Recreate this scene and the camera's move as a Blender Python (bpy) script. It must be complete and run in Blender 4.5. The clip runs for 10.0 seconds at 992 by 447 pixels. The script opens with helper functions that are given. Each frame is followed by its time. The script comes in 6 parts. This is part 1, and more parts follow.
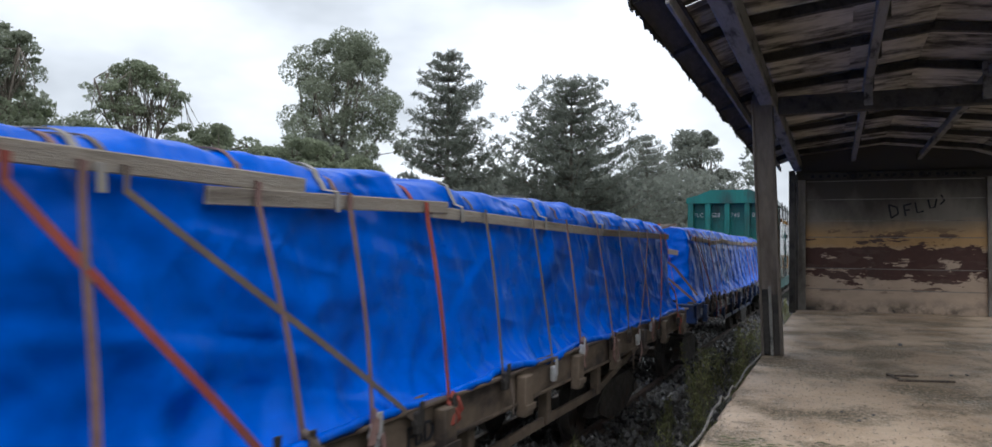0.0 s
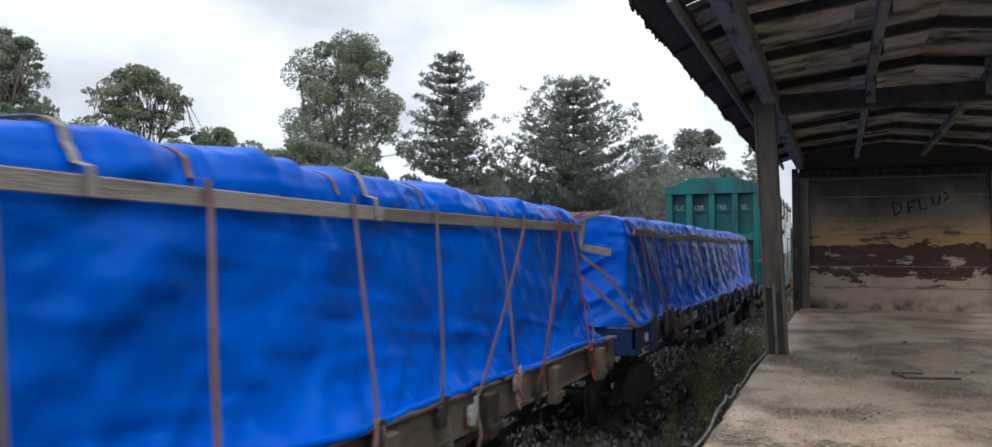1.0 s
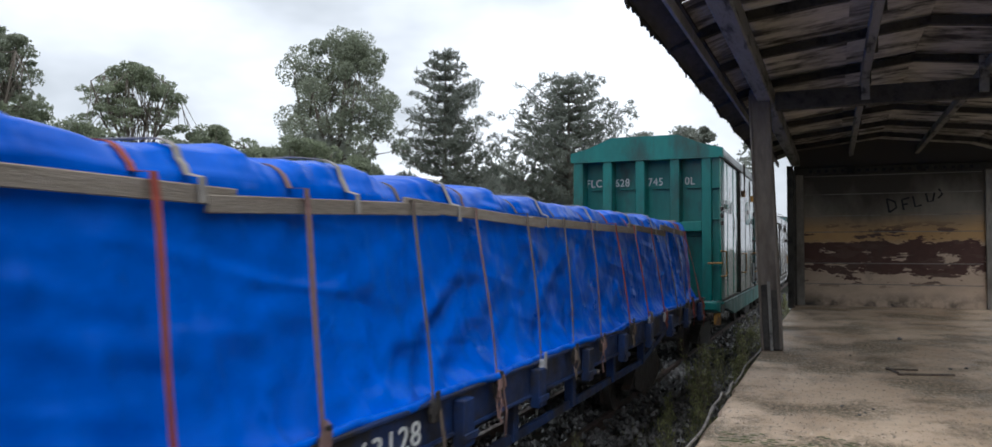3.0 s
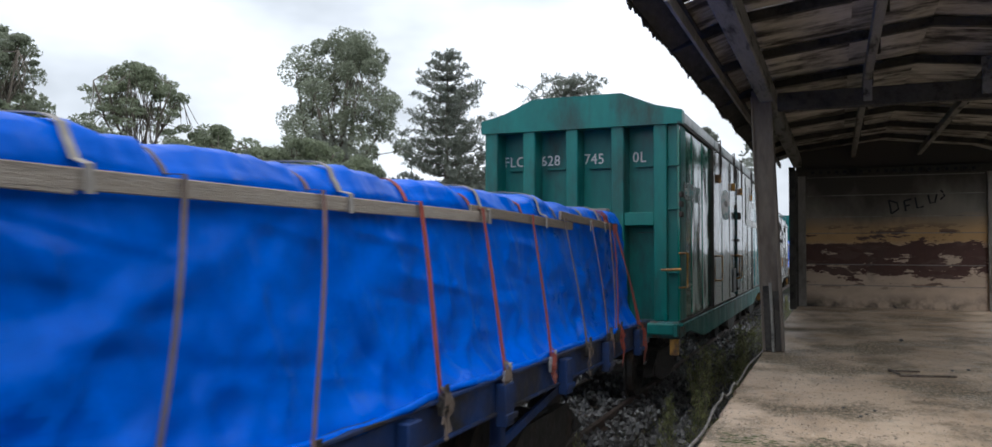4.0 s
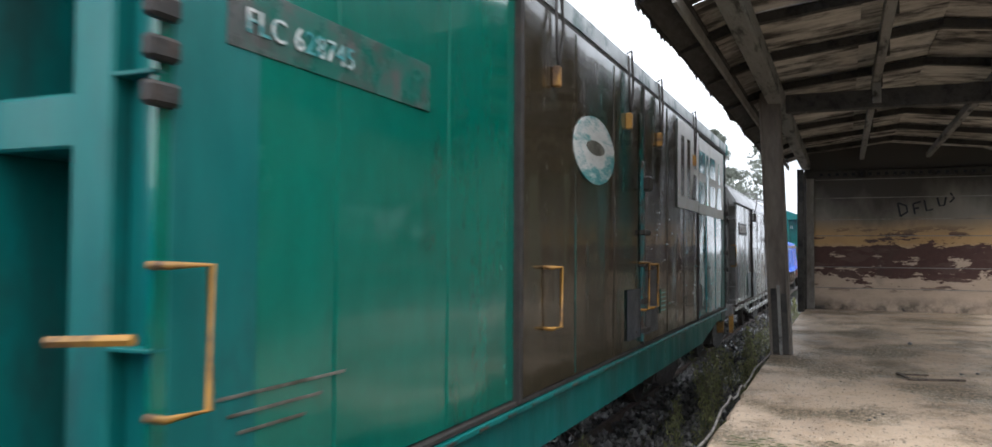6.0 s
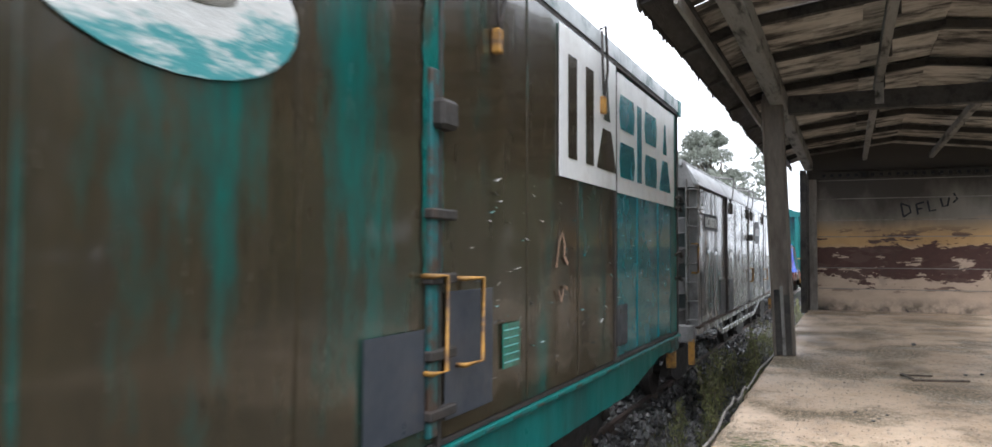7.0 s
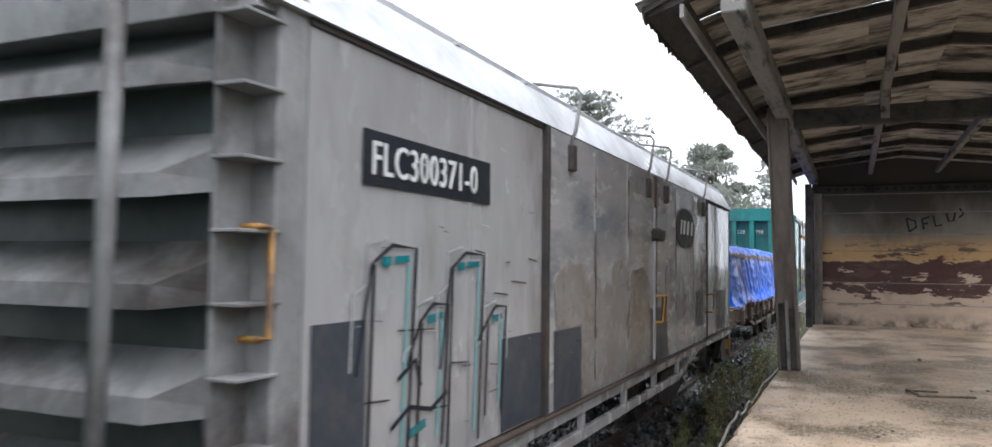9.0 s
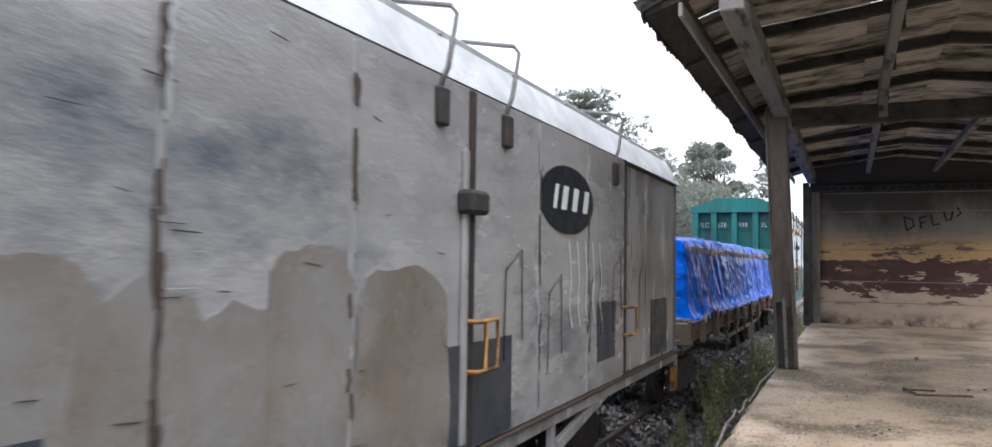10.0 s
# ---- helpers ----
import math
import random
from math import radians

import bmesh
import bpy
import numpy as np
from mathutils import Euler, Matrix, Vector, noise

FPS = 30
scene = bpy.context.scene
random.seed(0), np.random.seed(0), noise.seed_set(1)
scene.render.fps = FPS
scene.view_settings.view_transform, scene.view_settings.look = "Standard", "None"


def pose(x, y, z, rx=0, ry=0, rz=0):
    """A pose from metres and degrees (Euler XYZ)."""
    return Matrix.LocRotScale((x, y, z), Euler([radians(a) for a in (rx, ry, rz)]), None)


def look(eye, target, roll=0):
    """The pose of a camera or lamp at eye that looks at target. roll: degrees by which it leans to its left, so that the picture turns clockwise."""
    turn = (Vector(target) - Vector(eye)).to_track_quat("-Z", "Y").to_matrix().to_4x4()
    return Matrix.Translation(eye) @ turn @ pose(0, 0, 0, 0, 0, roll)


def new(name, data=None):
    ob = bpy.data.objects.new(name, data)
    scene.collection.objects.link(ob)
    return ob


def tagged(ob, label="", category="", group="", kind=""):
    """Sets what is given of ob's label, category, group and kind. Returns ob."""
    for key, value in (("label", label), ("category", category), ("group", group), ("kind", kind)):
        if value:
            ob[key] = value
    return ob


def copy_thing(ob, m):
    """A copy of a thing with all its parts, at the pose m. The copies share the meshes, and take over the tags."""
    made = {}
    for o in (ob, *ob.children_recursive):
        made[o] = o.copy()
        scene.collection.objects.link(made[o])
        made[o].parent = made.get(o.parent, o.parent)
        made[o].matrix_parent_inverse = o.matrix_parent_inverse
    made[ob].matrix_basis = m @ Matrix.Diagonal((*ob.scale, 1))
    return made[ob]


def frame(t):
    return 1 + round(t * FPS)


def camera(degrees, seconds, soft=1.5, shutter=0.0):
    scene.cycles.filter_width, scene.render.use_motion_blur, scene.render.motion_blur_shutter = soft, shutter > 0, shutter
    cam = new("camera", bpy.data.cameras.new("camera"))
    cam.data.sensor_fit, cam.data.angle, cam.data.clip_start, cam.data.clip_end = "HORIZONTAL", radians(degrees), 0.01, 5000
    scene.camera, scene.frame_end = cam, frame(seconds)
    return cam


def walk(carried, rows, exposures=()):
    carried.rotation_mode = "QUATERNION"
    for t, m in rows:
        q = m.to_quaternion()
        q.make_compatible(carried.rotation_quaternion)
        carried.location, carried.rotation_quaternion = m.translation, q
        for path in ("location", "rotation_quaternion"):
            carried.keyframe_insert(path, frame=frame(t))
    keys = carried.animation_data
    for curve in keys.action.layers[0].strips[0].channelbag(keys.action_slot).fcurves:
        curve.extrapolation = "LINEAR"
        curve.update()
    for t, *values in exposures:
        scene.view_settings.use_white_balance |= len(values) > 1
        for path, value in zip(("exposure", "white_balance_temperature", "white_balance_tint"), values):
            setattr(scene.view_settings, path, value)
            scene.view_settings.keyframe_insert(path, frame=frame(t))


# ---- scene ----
cam = camera(63.4, 10.0, 1.5, 0.22)
PATH = [
    (0.0, pose(0, 0, 1.55, 91.88, -0.62, 22.90)),
    (0.5, pose(0, 0, 1.55, 91.97, -0.35, 22.90)),
    (1.0, pose(0, 0, 1.55, 91.95, -0.08, 23.13)),
    (1.5, pose(0, 0, 1.55, 92.18, -0.08, 23.01)),
    (2.0, pose(0, 0, 1.55, 91.91, -0.02, 23.06)),
    (2.5, pose(0, 0, 1.55, 91.77, 0.01, 22.82)),
    (4.0, pose(0, 0, 1.55, 91.80, -0.14, 22.93)),
    (4.5, pose(0, 0, 1.55, 91.98, -0.31, 23.10)),
    (5.0, pose(0, 0, 1.55, 91.93, -0.34, 23.30)),
    (5.5, pose(0, 0, 1.55, 91.87, -0.44, 23.37)),
    (7.0, pose(0, 0, 1.55, 92.03, -0.17, 23.62)),
    (7.5, pose(0, 0, 1.55, 92.24, -0.35, 23.57)),
    (8.0, pose(0, 0, 1.55, 92.20, -0.13, 23.78)),
    (8.5, pose(0, 0, 1.55, 92.69, -0.48, 23.60)),
    (9.0, pose(0, 0, 1.55, 92.83, -0.68, 23.92)),
    (9.5, pose(0, 0, 1.55, 92.71, -0.72, 23.57)),
    (10.0, pose(0, 0, 1.55, 92.70, -0.78, 23.78)),
]
EXPOSURES = [(0.0, 0.28, 6100, 10), (2.5, 0.28, 6100, 10), (4.2, 0.4, 6100, 10), (5.5, 0.82, 6100, 10), (6.8, 1.5, 6100, 12), (8.5, 1.42, 6100, 12), (10.0, 1.16, 6100, 12)]
walk(cam, PATH, EXPOSURES)

# ---- world and sun: rain-bright overcast ----
world = bpy.data.worlds.new("world")
scene.world = world
world.use_nodes = True


def build_world():
    nt = world.node_tree
    nt.nodes.clear()
    n = nt.nodes.new
    out, bg, mix = n("ShaderNodeOutputWorld"), n("ShaderNodeBackground"), n("ShaderNodeMix")
    sky, tc, noi, ramp = n("ShaderNodeTexSky"), n("ShaderNodeTexCoord"), n("ShaderNodeTexNoise"), n("ShaderNodeValToRGB")
    sky.sky_type, sky.sun_disc = "NISHITA", False
    sky.sun_elevation, sky.sun_rotation = radians(66), radians(140)
    sky.dust_density = 4.0
    noi.inputs["Scale"].default_value = 2.2
    noi.inputs["Detail"].default_value = 5.0
    noi.inputs["Roughness"].default_value = 0.5
    ramp.color_ramp.elements[0].position, ramp.color_ramp.elements[0].color = 0.34, (5.2, 5.5, 5.75, 1)
    ramp.color_ramp.elements[1].position, ramp.color_ramp.elements[1].color = 0.66, (12.0, 12.3, 12.6, 1)
    mapn = n("ShaderNodeMapping")
    mapn.inputs["Scale"].default_value = (1, 1, 2.2)
    nt.links.new(tc.outputs["Generated"], mapn.inputs["Vector"])
    nt.links.new(mapn.outputs["Vector"], noi.inputs["Vector"])
    nt.links.new(noi.outputs["Fac"], ramp.inputs["Fac"])
    mix.data_type = "RGBA"
    mix.inputs["Factor"].default_value = 0.93
    nt.links.new(sky.outputs["Color"], mix.inputs["A"])
    nt.links.new(ramp.outputs["Color"], mix.inputs["B"])
    nt.links.new(mix.outputs["Result"], bg.inputs["Color"])
    bg.inputs["Strength"].default_value = 0.1
    nt.links.new(bg.outputs["Background"], out.inputs["Surface"])


build_world()
sun = new("sun", bpy.data.lights.new("sun", "SUN"))
sun.data.energy, sun.data.angle, sun.data.color = 0.95, radians(60), (1.0, 0.97, 0.93)
sun.matrix_world = look((20, -25, 75), (0, 5, 0))

# ---- the train's run, metres past its first place ----
def run(t):
    return 4.0997 * t - 0.00762 * t**2 + 0.00511 * t**3 - 0.00036 * t**4


TX, RAIL = -3.13, -0.50        # track's middle and rail head
GROUND = -0.68
ROWS = [i * 0.5 for i in range(21)]
RIDERS, WHEELS = [], []

# ---- materials ----
def material(name, ramp, scale=4.0, rough=0.6, metal=0.0, bump=0.15, bscale=30.0, stain=None, sscale=1.2, sat=(0.5, 0.62),
             stretch=(1, 1, 1), coat=0.0, rvar=0.15, spec=0.5, islands=0.0, grain=0.0, warp=None, thin=0.0, crease=0.0):
    """Two scales of colour noise, optional stains, relief and uneven gloss."""
    m = bpy.data.materials.new(name)
    m.use_nodes = True
    nt = m.node_tree
    n, link = nt.nodes.new, nt.links.new
    b = nt.nodes["Principled BSDF"]
    tc, mp = n("ShaderNodeTexCoord"), n("ShaderNodeMapping")
    mp.inputs["Scale"].default_value = stretch
    link(tc.outputs["Object"], mp.inputs["Vector"])
    info = n("ShaderNodeObjectInfo")
    off = n("ShaderNodeVectorMath")
    off.operation = "MULTIPLY_ADD"
    comb = n("ShaderNodeCombineXYZ")
    for k in "XYZ":
        link(info.outputs["Random"], comb.inputs[k])
    link(comb.outputs["Vector"], off.inputs[0])
    off.inputs[1].default_value = (37, 53, 19)
    link(mp.outputs["Vector"], off.inputs[2])

    def noi(sc, detail=6.0, r=0.6):
        t = n("ShaderNodeTexNoise")
        t.inputs["Scale"].default_value = sc
        t.inputs["Detail"].default_value = detail
        t.inputs["Roughness"].default_value = r
        link(off.outputs["Vector"], t.inputs["Vector"])
        return t.outputs["Fac"]

    cr = n("ShaderNodeValToRGB")
    while len(cr.color_ramp.elements) < len(ramp):
        cr.color_ramp.elements.new(0.5)
    for i, c in enumerate(ramp):
        e = cr.color_ramp.elements[i]
        e.position, e.color = 0.3 + 0.4 * i / max(1, len(ramp) - 1), (*c, 1)
    big, small = noi(scale), noi(scale * 7)
    mx = n("ShaderNodeMath")
    mx.operation = "MULTIPLY_ADD"
    link(small, mx.inputs[0])
    mx.inputs[1].default_value = 0.4
    sc2 = n("ShaderNodeMath")
    sc2.operation = "MULTIPLY_ADD"
    link(big, sc2.inputs[0])
    sc2.inputs[1].default_value, sc2.inputs[2].default_value = 0.6, 0.0
    link(sc2.outputs[0], mx.inputs[2])
    fac = mx.outputs[0]
    if islands:
        geo = n("ShaderNodeNewGeometry")
        a = n("ShaderNodeMath")
        a.operation = "MULTIPLY_ADD"
        link(geo.outputs["Random Per Island"], a.inputs[0])
        a.inputs[1].default_value = islands
        link(fac, a.inputs[2])
        a2 = n("ShaderNodeMath")
        a2.operation = "SUBTRACT"
        link(a.outputs[0], a2.inputs[0])
        a2.inputs[1].default_value = islands / 2
        fac = a2.outputs[0]
    if grain:
        a = n("ShaderNodeMath")
        a.operation = "MULTIPLY_ADD"
        link(info.outputs["Random"], a.inputs[0])
        a.inputs[1].default_value = grain
        link(fac, a.inputs[2])
        a2 = n("ShaderNodeMath")
        a2.operation = "SUBTRACT"
        link(a.outputs[0], a2.inputs[0])
        a2.inputs[1].default_value = grain / 2
        fac = a2.outputs[0]
    link(fac, cr.inputs["Fac"])
    col = cr.outputs["Color"]
    if stain:
        st = n("ShaderNodeValToRGB")
        st.color_ramp.elements[0].position, st.color_ramp.elements[1].position = sat
        link(noi(sscale, 9.0, 0.68), st.inputs["Fac"])
        mix = n("ShaderNodeMix")
        mix.data_type = "RGBA"
        link(st.outputs["Color"], mix.inputs["Factor"])
        link(col, mix.inputs["A"])
        mix.inputs["B"].default_value = (*stain, 1)
        col = mix.outputs["Result"]
    link(col, b.inputs["Base Color"])
    rr = n("ShaderNodeMapRange")
    link(noi(scale * 2.3), rr.inputs["Value"])
    rr.inputs["From Min"].default_value, rr.inputs["From Max"].default_value = 0.3, 0.7
    rr.inputs["To Min"].default_value, rr.inputs["To Max"].default_value = max(0.03, rough - rvar), min(1, rough + rvar)
    link(rr.outputs["Result"], b.inputs["Roughness"])
    b.inputs["Metallic"].default_value = metal
    b.inputs["Specular IOR Level"].default_value = spec
    b.inputs["Coat Weight"].default_value = coat
    b.inputs["Coat Roughness"].default_value = 0.07
    if bump:
        bp = n("ShaderNodeBump")
        bp.inputs["Strength"].default_value = bump
        bp.inputs["Distance"].default_value = 0.02
        link(noi(bscale, 4.0), bp.inputs["Height"])
        link(bp.outputs["Normal"], b.inputs["Normal"])
        if warp:
            # slow waves of sheet metal under the fine relief
            bw = n("ShaderNodeBump")
            bw.inputs["Strength"].default_value = 1.0
            bw.inputs["Distance"].default_value = warp[1]
            link(noi(warp[0], 1.0, 0.3), bw.inputs["Height"])
            if crease:
                # long sharp creases of a pulled sheet, in three slants and sizes
                prev = None
                for sc_, dist, slant, pull in ((1.1, crease, 58, 0.42), (1.9, crease * 0.6, -32, 0.36), (3.6, crease * 0.3, 12, 0.3), (5.0, crease * 0.2, 78, 0.4)):
                    turn = n("ShaderNodeMapping")
                    turn.inputs["Rotation"].default_value = (radians(slant), 0, radians(slant * 0.4))
                    draw = n("ShaderNodeMapping")
                    draw.inputs["Scale"].default_value = (1, pull, 1.6)
                    link(off.outputs["Vector"], turn.inputs["Vector"])
                    link(turn.outputs["Vector"], draw.inputs["Vector"])
                    rg = n("ShaderNodeTexNoise")
                    rg.noise_type = "RIDGED_MULTIFRACTAL"
                    rg.inputs["Scale"].default_value, rg.inputs["Detail"].default_value, rg.inputs["Distortion"].default_value = sc_, 1.0, 0.35
                    link(draw.outputs["Vector"], rg.inputs["Vector"])
                    bc = n("ShaderNodeBump")
                    bc.inputs["Distance"].default_value = dist
                    bc.inputs["Strength"].default_value = 0.6
                    link(rg.outputs["Fac"], bc.inputs["Height"])
                    if prev:
                        link(prev.outputs["Normal"], bc.inputs["Normal"])
                    prev = bc
                link(prev.outputs["Normal"], bw.inputs["Normal"])
            link(bw.outputs["Normal"], bp.inputs["Normal"])
            link(bw.outputs["Normal"], b.inputs["Coat Normal"])
    if thin:
        # daylight that passes through thin leaves
        tr, ms = n("ShaderNodeBsdfTranslucent"), n("ShaderNodeMixShader")
        link(col, tr.inputs["Color"])
        ms.inputs["Fac"].default_value = thin
        link(b.outputs["BSDF"], ms.inputs[1])
        link(tr.outputs["BSDF"], ms.inputs[2])
        link(ms.outputs["Shader"], nt.nodes["Material Output"].inputs["Surface"])
    return m


M = {}
M["tarp"] = material("tarp_blue", [(0.0, 0.092, 0.54), (0.0, 0.138, 0.82)], 1.2, 0.34, bump=0.05, bscale=30.0, rvar=0.1, stain=(0.0, 0.05, 0.34), sscale=0.6, sat=(0.5, 0.75), spec=0.11, stretch=(1, 0.8, 1.1), warp=(1.0, 0.04), crease=0.24)
M["strap_red"] = material("strap_red", [(0.24, 0.04, 0.028), (0.36, 0.075, 0.05)], 5, 0.75, bscale=120, stain=(0.15, 0.07, 0.055), sat=(0.5, 0.75))
M["strap_pink"] = material("strap_faded", [(0.16, 0.085, 0.075), (0.27, 0.165, 0.145)], 5, 0.8, bscale=120, stain=(0.10, 0.065, 0.055), sat=(0.5, 0.8))
M["strap_grey"] = material("strap_grey", [(0.10, 0.075, 0.06), (0.2, 0.15, 0.12)], 5, 0.8, bscale=120)
M["strap_white"] = material("strap_pale", [(0.24, 0.22, 0.2), (0.38, 0.35, 0.32)], 5, 0.8, bscale=120)
M["plank"] = material("raw_plank", [(0.2, 0.165, 0.13), (0.34, 0.29, 0.24), (0.46, 0.41, 0.35)], 3, 0.7, bump=0.3, bscale=25, stretch=(8, 0.6, 8), stain=(0.12, 0.09, 0.07), sscale=1.5, sat=(0.5, 0.7), grain=0.25)
M["deck_wood"] = material("deck_wood", [(0.06, 0.045, 0.035), (0.14, 0.105, 0.08), (0.2, 0.16, 0.12)], 3, 0.75, bump=0.35, bscale=25, stretch=(6, 0.8, 6), stain=(0.03, 0.025, 0.022), sscale=2.0)
M["brown_steel"] = material("brown_steel", [(0.10, 0.075, 0.055), (0.19, 0.14, 0.10)], 3, 0.6, bump=0.2, stain=(0.03, 0.022, 0.02), sscale=1.8, sat=(0.48, 0.6), stretch=(1, 0.5, 1))
M["blue_steel"] = material("blue_steel", [(0.005, 0.02, 0.085), (0.012, 0.042, 0.15)], 3, 0.5, stain=(0.02, 0.018, 0.018), sscale=2.0, sat=(0.45, 0.62))
M["iron"] = material("dark_iron", [(0.018, 0.016, 0.015), (0.045, 0.038, 0.033)], 6, 0.7, bump=0.25, stain=(0.07, 0.035, 0.02), sscale=3, sat=(0.55, 0.75))
M["green"] = material("green_paint", [(0.0, 0.11, 0.077), (0.002, 0.17, 0.12)], 1.2, 0.2, bump=0.04, bscale=40, stain=(0.02, 0.05, 0.04), sscale=1.4, sat=(0.56, 0.8), coat=0.7, rvar=0.08, spec=0.4, warp=(1.4, 0.025), stretch=(1, 1, 0.5))
M["teal"] = material("teal_paint", [(0.0, 0.13, 0.155), (0.0, 0.185, 0.215)], 1.2, 0.25, bump=0.04, bscale=40, stain=(0.01, 0.08, 0.08), sscale=1.0, sat=(0.6, 0.85), coat=0.7, rvar=0.08, spec=0.25, warp=(1.2, 0.02))
M["brown"] = material("brown_door_paint", [(0.022, 0.018, 0.011), (0.052, 0.039, 0.022)], 2.4, 0.22, bump=0.05, bscale=40, stain=(0.002, 0.092, 0.08), sscale=0.9, sat=(0.54, 0.68), coat=0.5, rvar=0.08, spec=0.35, warp=(1.4, 0.025), stretch=(1, 1.4, 0.38))
M["green_end"] = material("green_end_paint", [(0.003, 0.105, 0.10), (0.008, 0.175, 0.16)], 1.6, 0.42, bump=0.08, bscale=30, stain=(0.022, 0.042, 0.04), sscale=1.8, sat=(0.5, 0.72), rvar=0.15, spec=0.4, stretch=(1, 1, 0.35))
M["worn_teal"] = material("worn_teal_paint", [(0.002, 0.085, 0.075), (0.004, 0.15, 0.135)], 2.5, 0.25, bump=0.06, bscale=30, stain=(0.04, 0.034, 0.02), sscale=2.5, sat=(0.45, 0.6), rvar=0.1, spec=0.35, stretch=(1, 1.2, 0.4))
M["grey_paint"] = material("grey_paint", [(0.275, 0.265, 0.268), (0.415, 0.40, 0.40)], 1.2, 0.24, bump=0.1, bscale=25, stain=(0.15, 0.125, 0.11), sscale=1.1, sat=(0.5, 0.72), coat=0.3, rvar=0.12, warp=(1.3, 0.022), stretch=(1, 1, 0.35))
M["grey_roof"] = material("galvanised_roof", [(0.4, 0.4, 0.41), (0.58, 0.58, 0.59)], 1.5, 0.4, metal=0.3, bump=0.06, stain=(0.2, 0.2, 0.2), sscale=1.5, sat=(0.5, 0.8))
M["roof_green"] = material("roof_sheet", [(0.28, 0.3, 0.3), (0.42, 0.44, 0.44)], 2, 0.45, metal=0.2, bump=0.06, stain=(0.03, 0.08, 0.07), sscale=1.8)
M["patch"] = material("slate_patch", [(0.024, 0.03, 0.042), (0.055, 0.063, 0.077)], 2, 0.4, bump=0.1, stain=(0.1, 0.09, 0.08), sscale=3, sat=(0.55, 0.75))
M["black"] = material("black_paint", [(0.008, 0.01, 0.016), (0.02, 0.023, 0.03)], 3, 0.5, bump=0.05, spec=0.3)
M["white"] = material("white_paint", [(0.62, 0.63, 0.63), (0.8, 0.8, 0.79)], 2, 0.4, bump=0.05, stain=(0.42, 0.40, 0.37), sscale=2, sat=(0.52, 0.8))
M["yellow"] = material("yellow_paint", [(0.34, 0.165, 0.03), (0.52, 0.275, 0.05)], 6, 0.5, stain=(0.10, 0.055, 0.03), sscale=6, sat=(0.44, 0.6))
M["column"] = material("old_column", [(0.18, 0.165, 0.15), (0.34, 0.315, 0.285)], 3, 0.7, bump=0.3, bscale=25, stain=(0.10, 0.08, 0.065), sscale=1.6, sat=(0.48, 0.7), stretch=(1, 1, 0.4))
M["post"] = material("stained_post", [(0.085, 0.068, 0.055), (0.2, 0.165, 0.135)], 3, 0.7, bump=0.3, bscale=25, stain=(0.05, 0.037, 0.03), sscale=1.6, sat=(0.5, 0.7), stretch=(1, 1, 0.3))
M["grimy_teal"] = material("grimy_teal_paint", [(0.004, 0.09, 0.10), (0.01, 0.15, 0.155)], 5, 0.45, bump=0.2, stain=(0.055, 0.035, 0.025), sscale=5, sat=(0.42, 0.56))
M["worn_white"] = material("worn_white_paint", [(0.5, 0.5, 0.48), (0.72, 0.72, 0.7)], 3, 0.4, bump=0.1, stain=(0.05, 0.27, 0.28), sscale=2.2, sat=(0.48, 0.58), stretch=(1, 0.8, 3))
M["grey_end"] = material("dirty_grey_end", [(0.15, 0.145, 0.145), (0.32, 0.315, 0.315)], 2, 0.5, bump=0.2, stain=(0.06, 0.05, 0.045), sscale=1.6, sat=(0.45, 0.65), stretch=(1, 0.8, 0.8))
M["smudge"] = material("worn_smudge", [(0.10, 0.095, 0.075), (0.2, 0.19, 0.165)], 6, 0.45, bump=0.1, stain=(0.05, 0.045, 0.03), sscale=5, sat=(0.45, 0.6))
M["grey_door"] = material("blotched_grey_paint", [(0.26, 0.25, 0.252), (0.425, 0.41, 0.405)], 1.4, 0.22, bump=0.14, bscale=40, stain=(0.13, 0.14, 0.165), sscale=1.3, sat=(0.5, 0.66), coat=0.3, rvar=0.14, warp=(1.6, 0.024), stretch=(1, 0.55, 1.5))
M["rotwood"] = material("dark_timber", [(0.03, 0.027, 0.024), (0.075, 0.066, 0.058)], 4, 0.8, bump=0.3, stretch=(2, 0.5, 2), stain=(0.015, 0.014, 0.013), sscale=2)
M["strutwood"] = material("grey_timber", [(0.17, 0.16, 0.15), (0.3, 0.285, 0.26)], 4, 0.8, bump=0.3, stretch=(3, 0.5, 3), stain=(0.04, 0.036, 0.03), sscale=2)
M["sheet"] = material("roof_underside", [(0.21, 0.185, 0.16), (0.5, 0.455, 0.395), (0.7, 0.65, 0.58)], 1.3, 0.85, bump=0.25, bscale=20, stain=(0.05, 0.042, 0.035), sscale=1.5, sat=(0.46, 0.6), stretch=(0.6, 1.6, 1), grain=0.2)
# leaf tones lifted pale: the distance haze is put into their base colours
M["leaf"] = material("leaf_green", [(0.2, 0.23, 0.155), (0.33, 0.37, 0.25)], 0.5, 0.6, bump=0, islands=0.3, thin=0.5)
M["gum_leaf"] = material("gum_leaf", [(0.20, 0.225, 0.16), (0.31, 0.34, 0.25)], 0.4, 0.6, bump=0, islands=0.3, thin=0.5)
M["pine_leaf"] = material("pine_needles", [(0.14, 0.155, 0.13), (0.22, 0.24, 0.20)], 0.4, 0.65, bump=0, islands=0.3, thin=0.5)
M["hazed_leaf"] = material("hazed_leaf", [(0.22, 0.235, 0.2), (0.3, 0.32, 0.275)], 0.3, 0.7, bump=0, islands=0.3, thin=0.5)
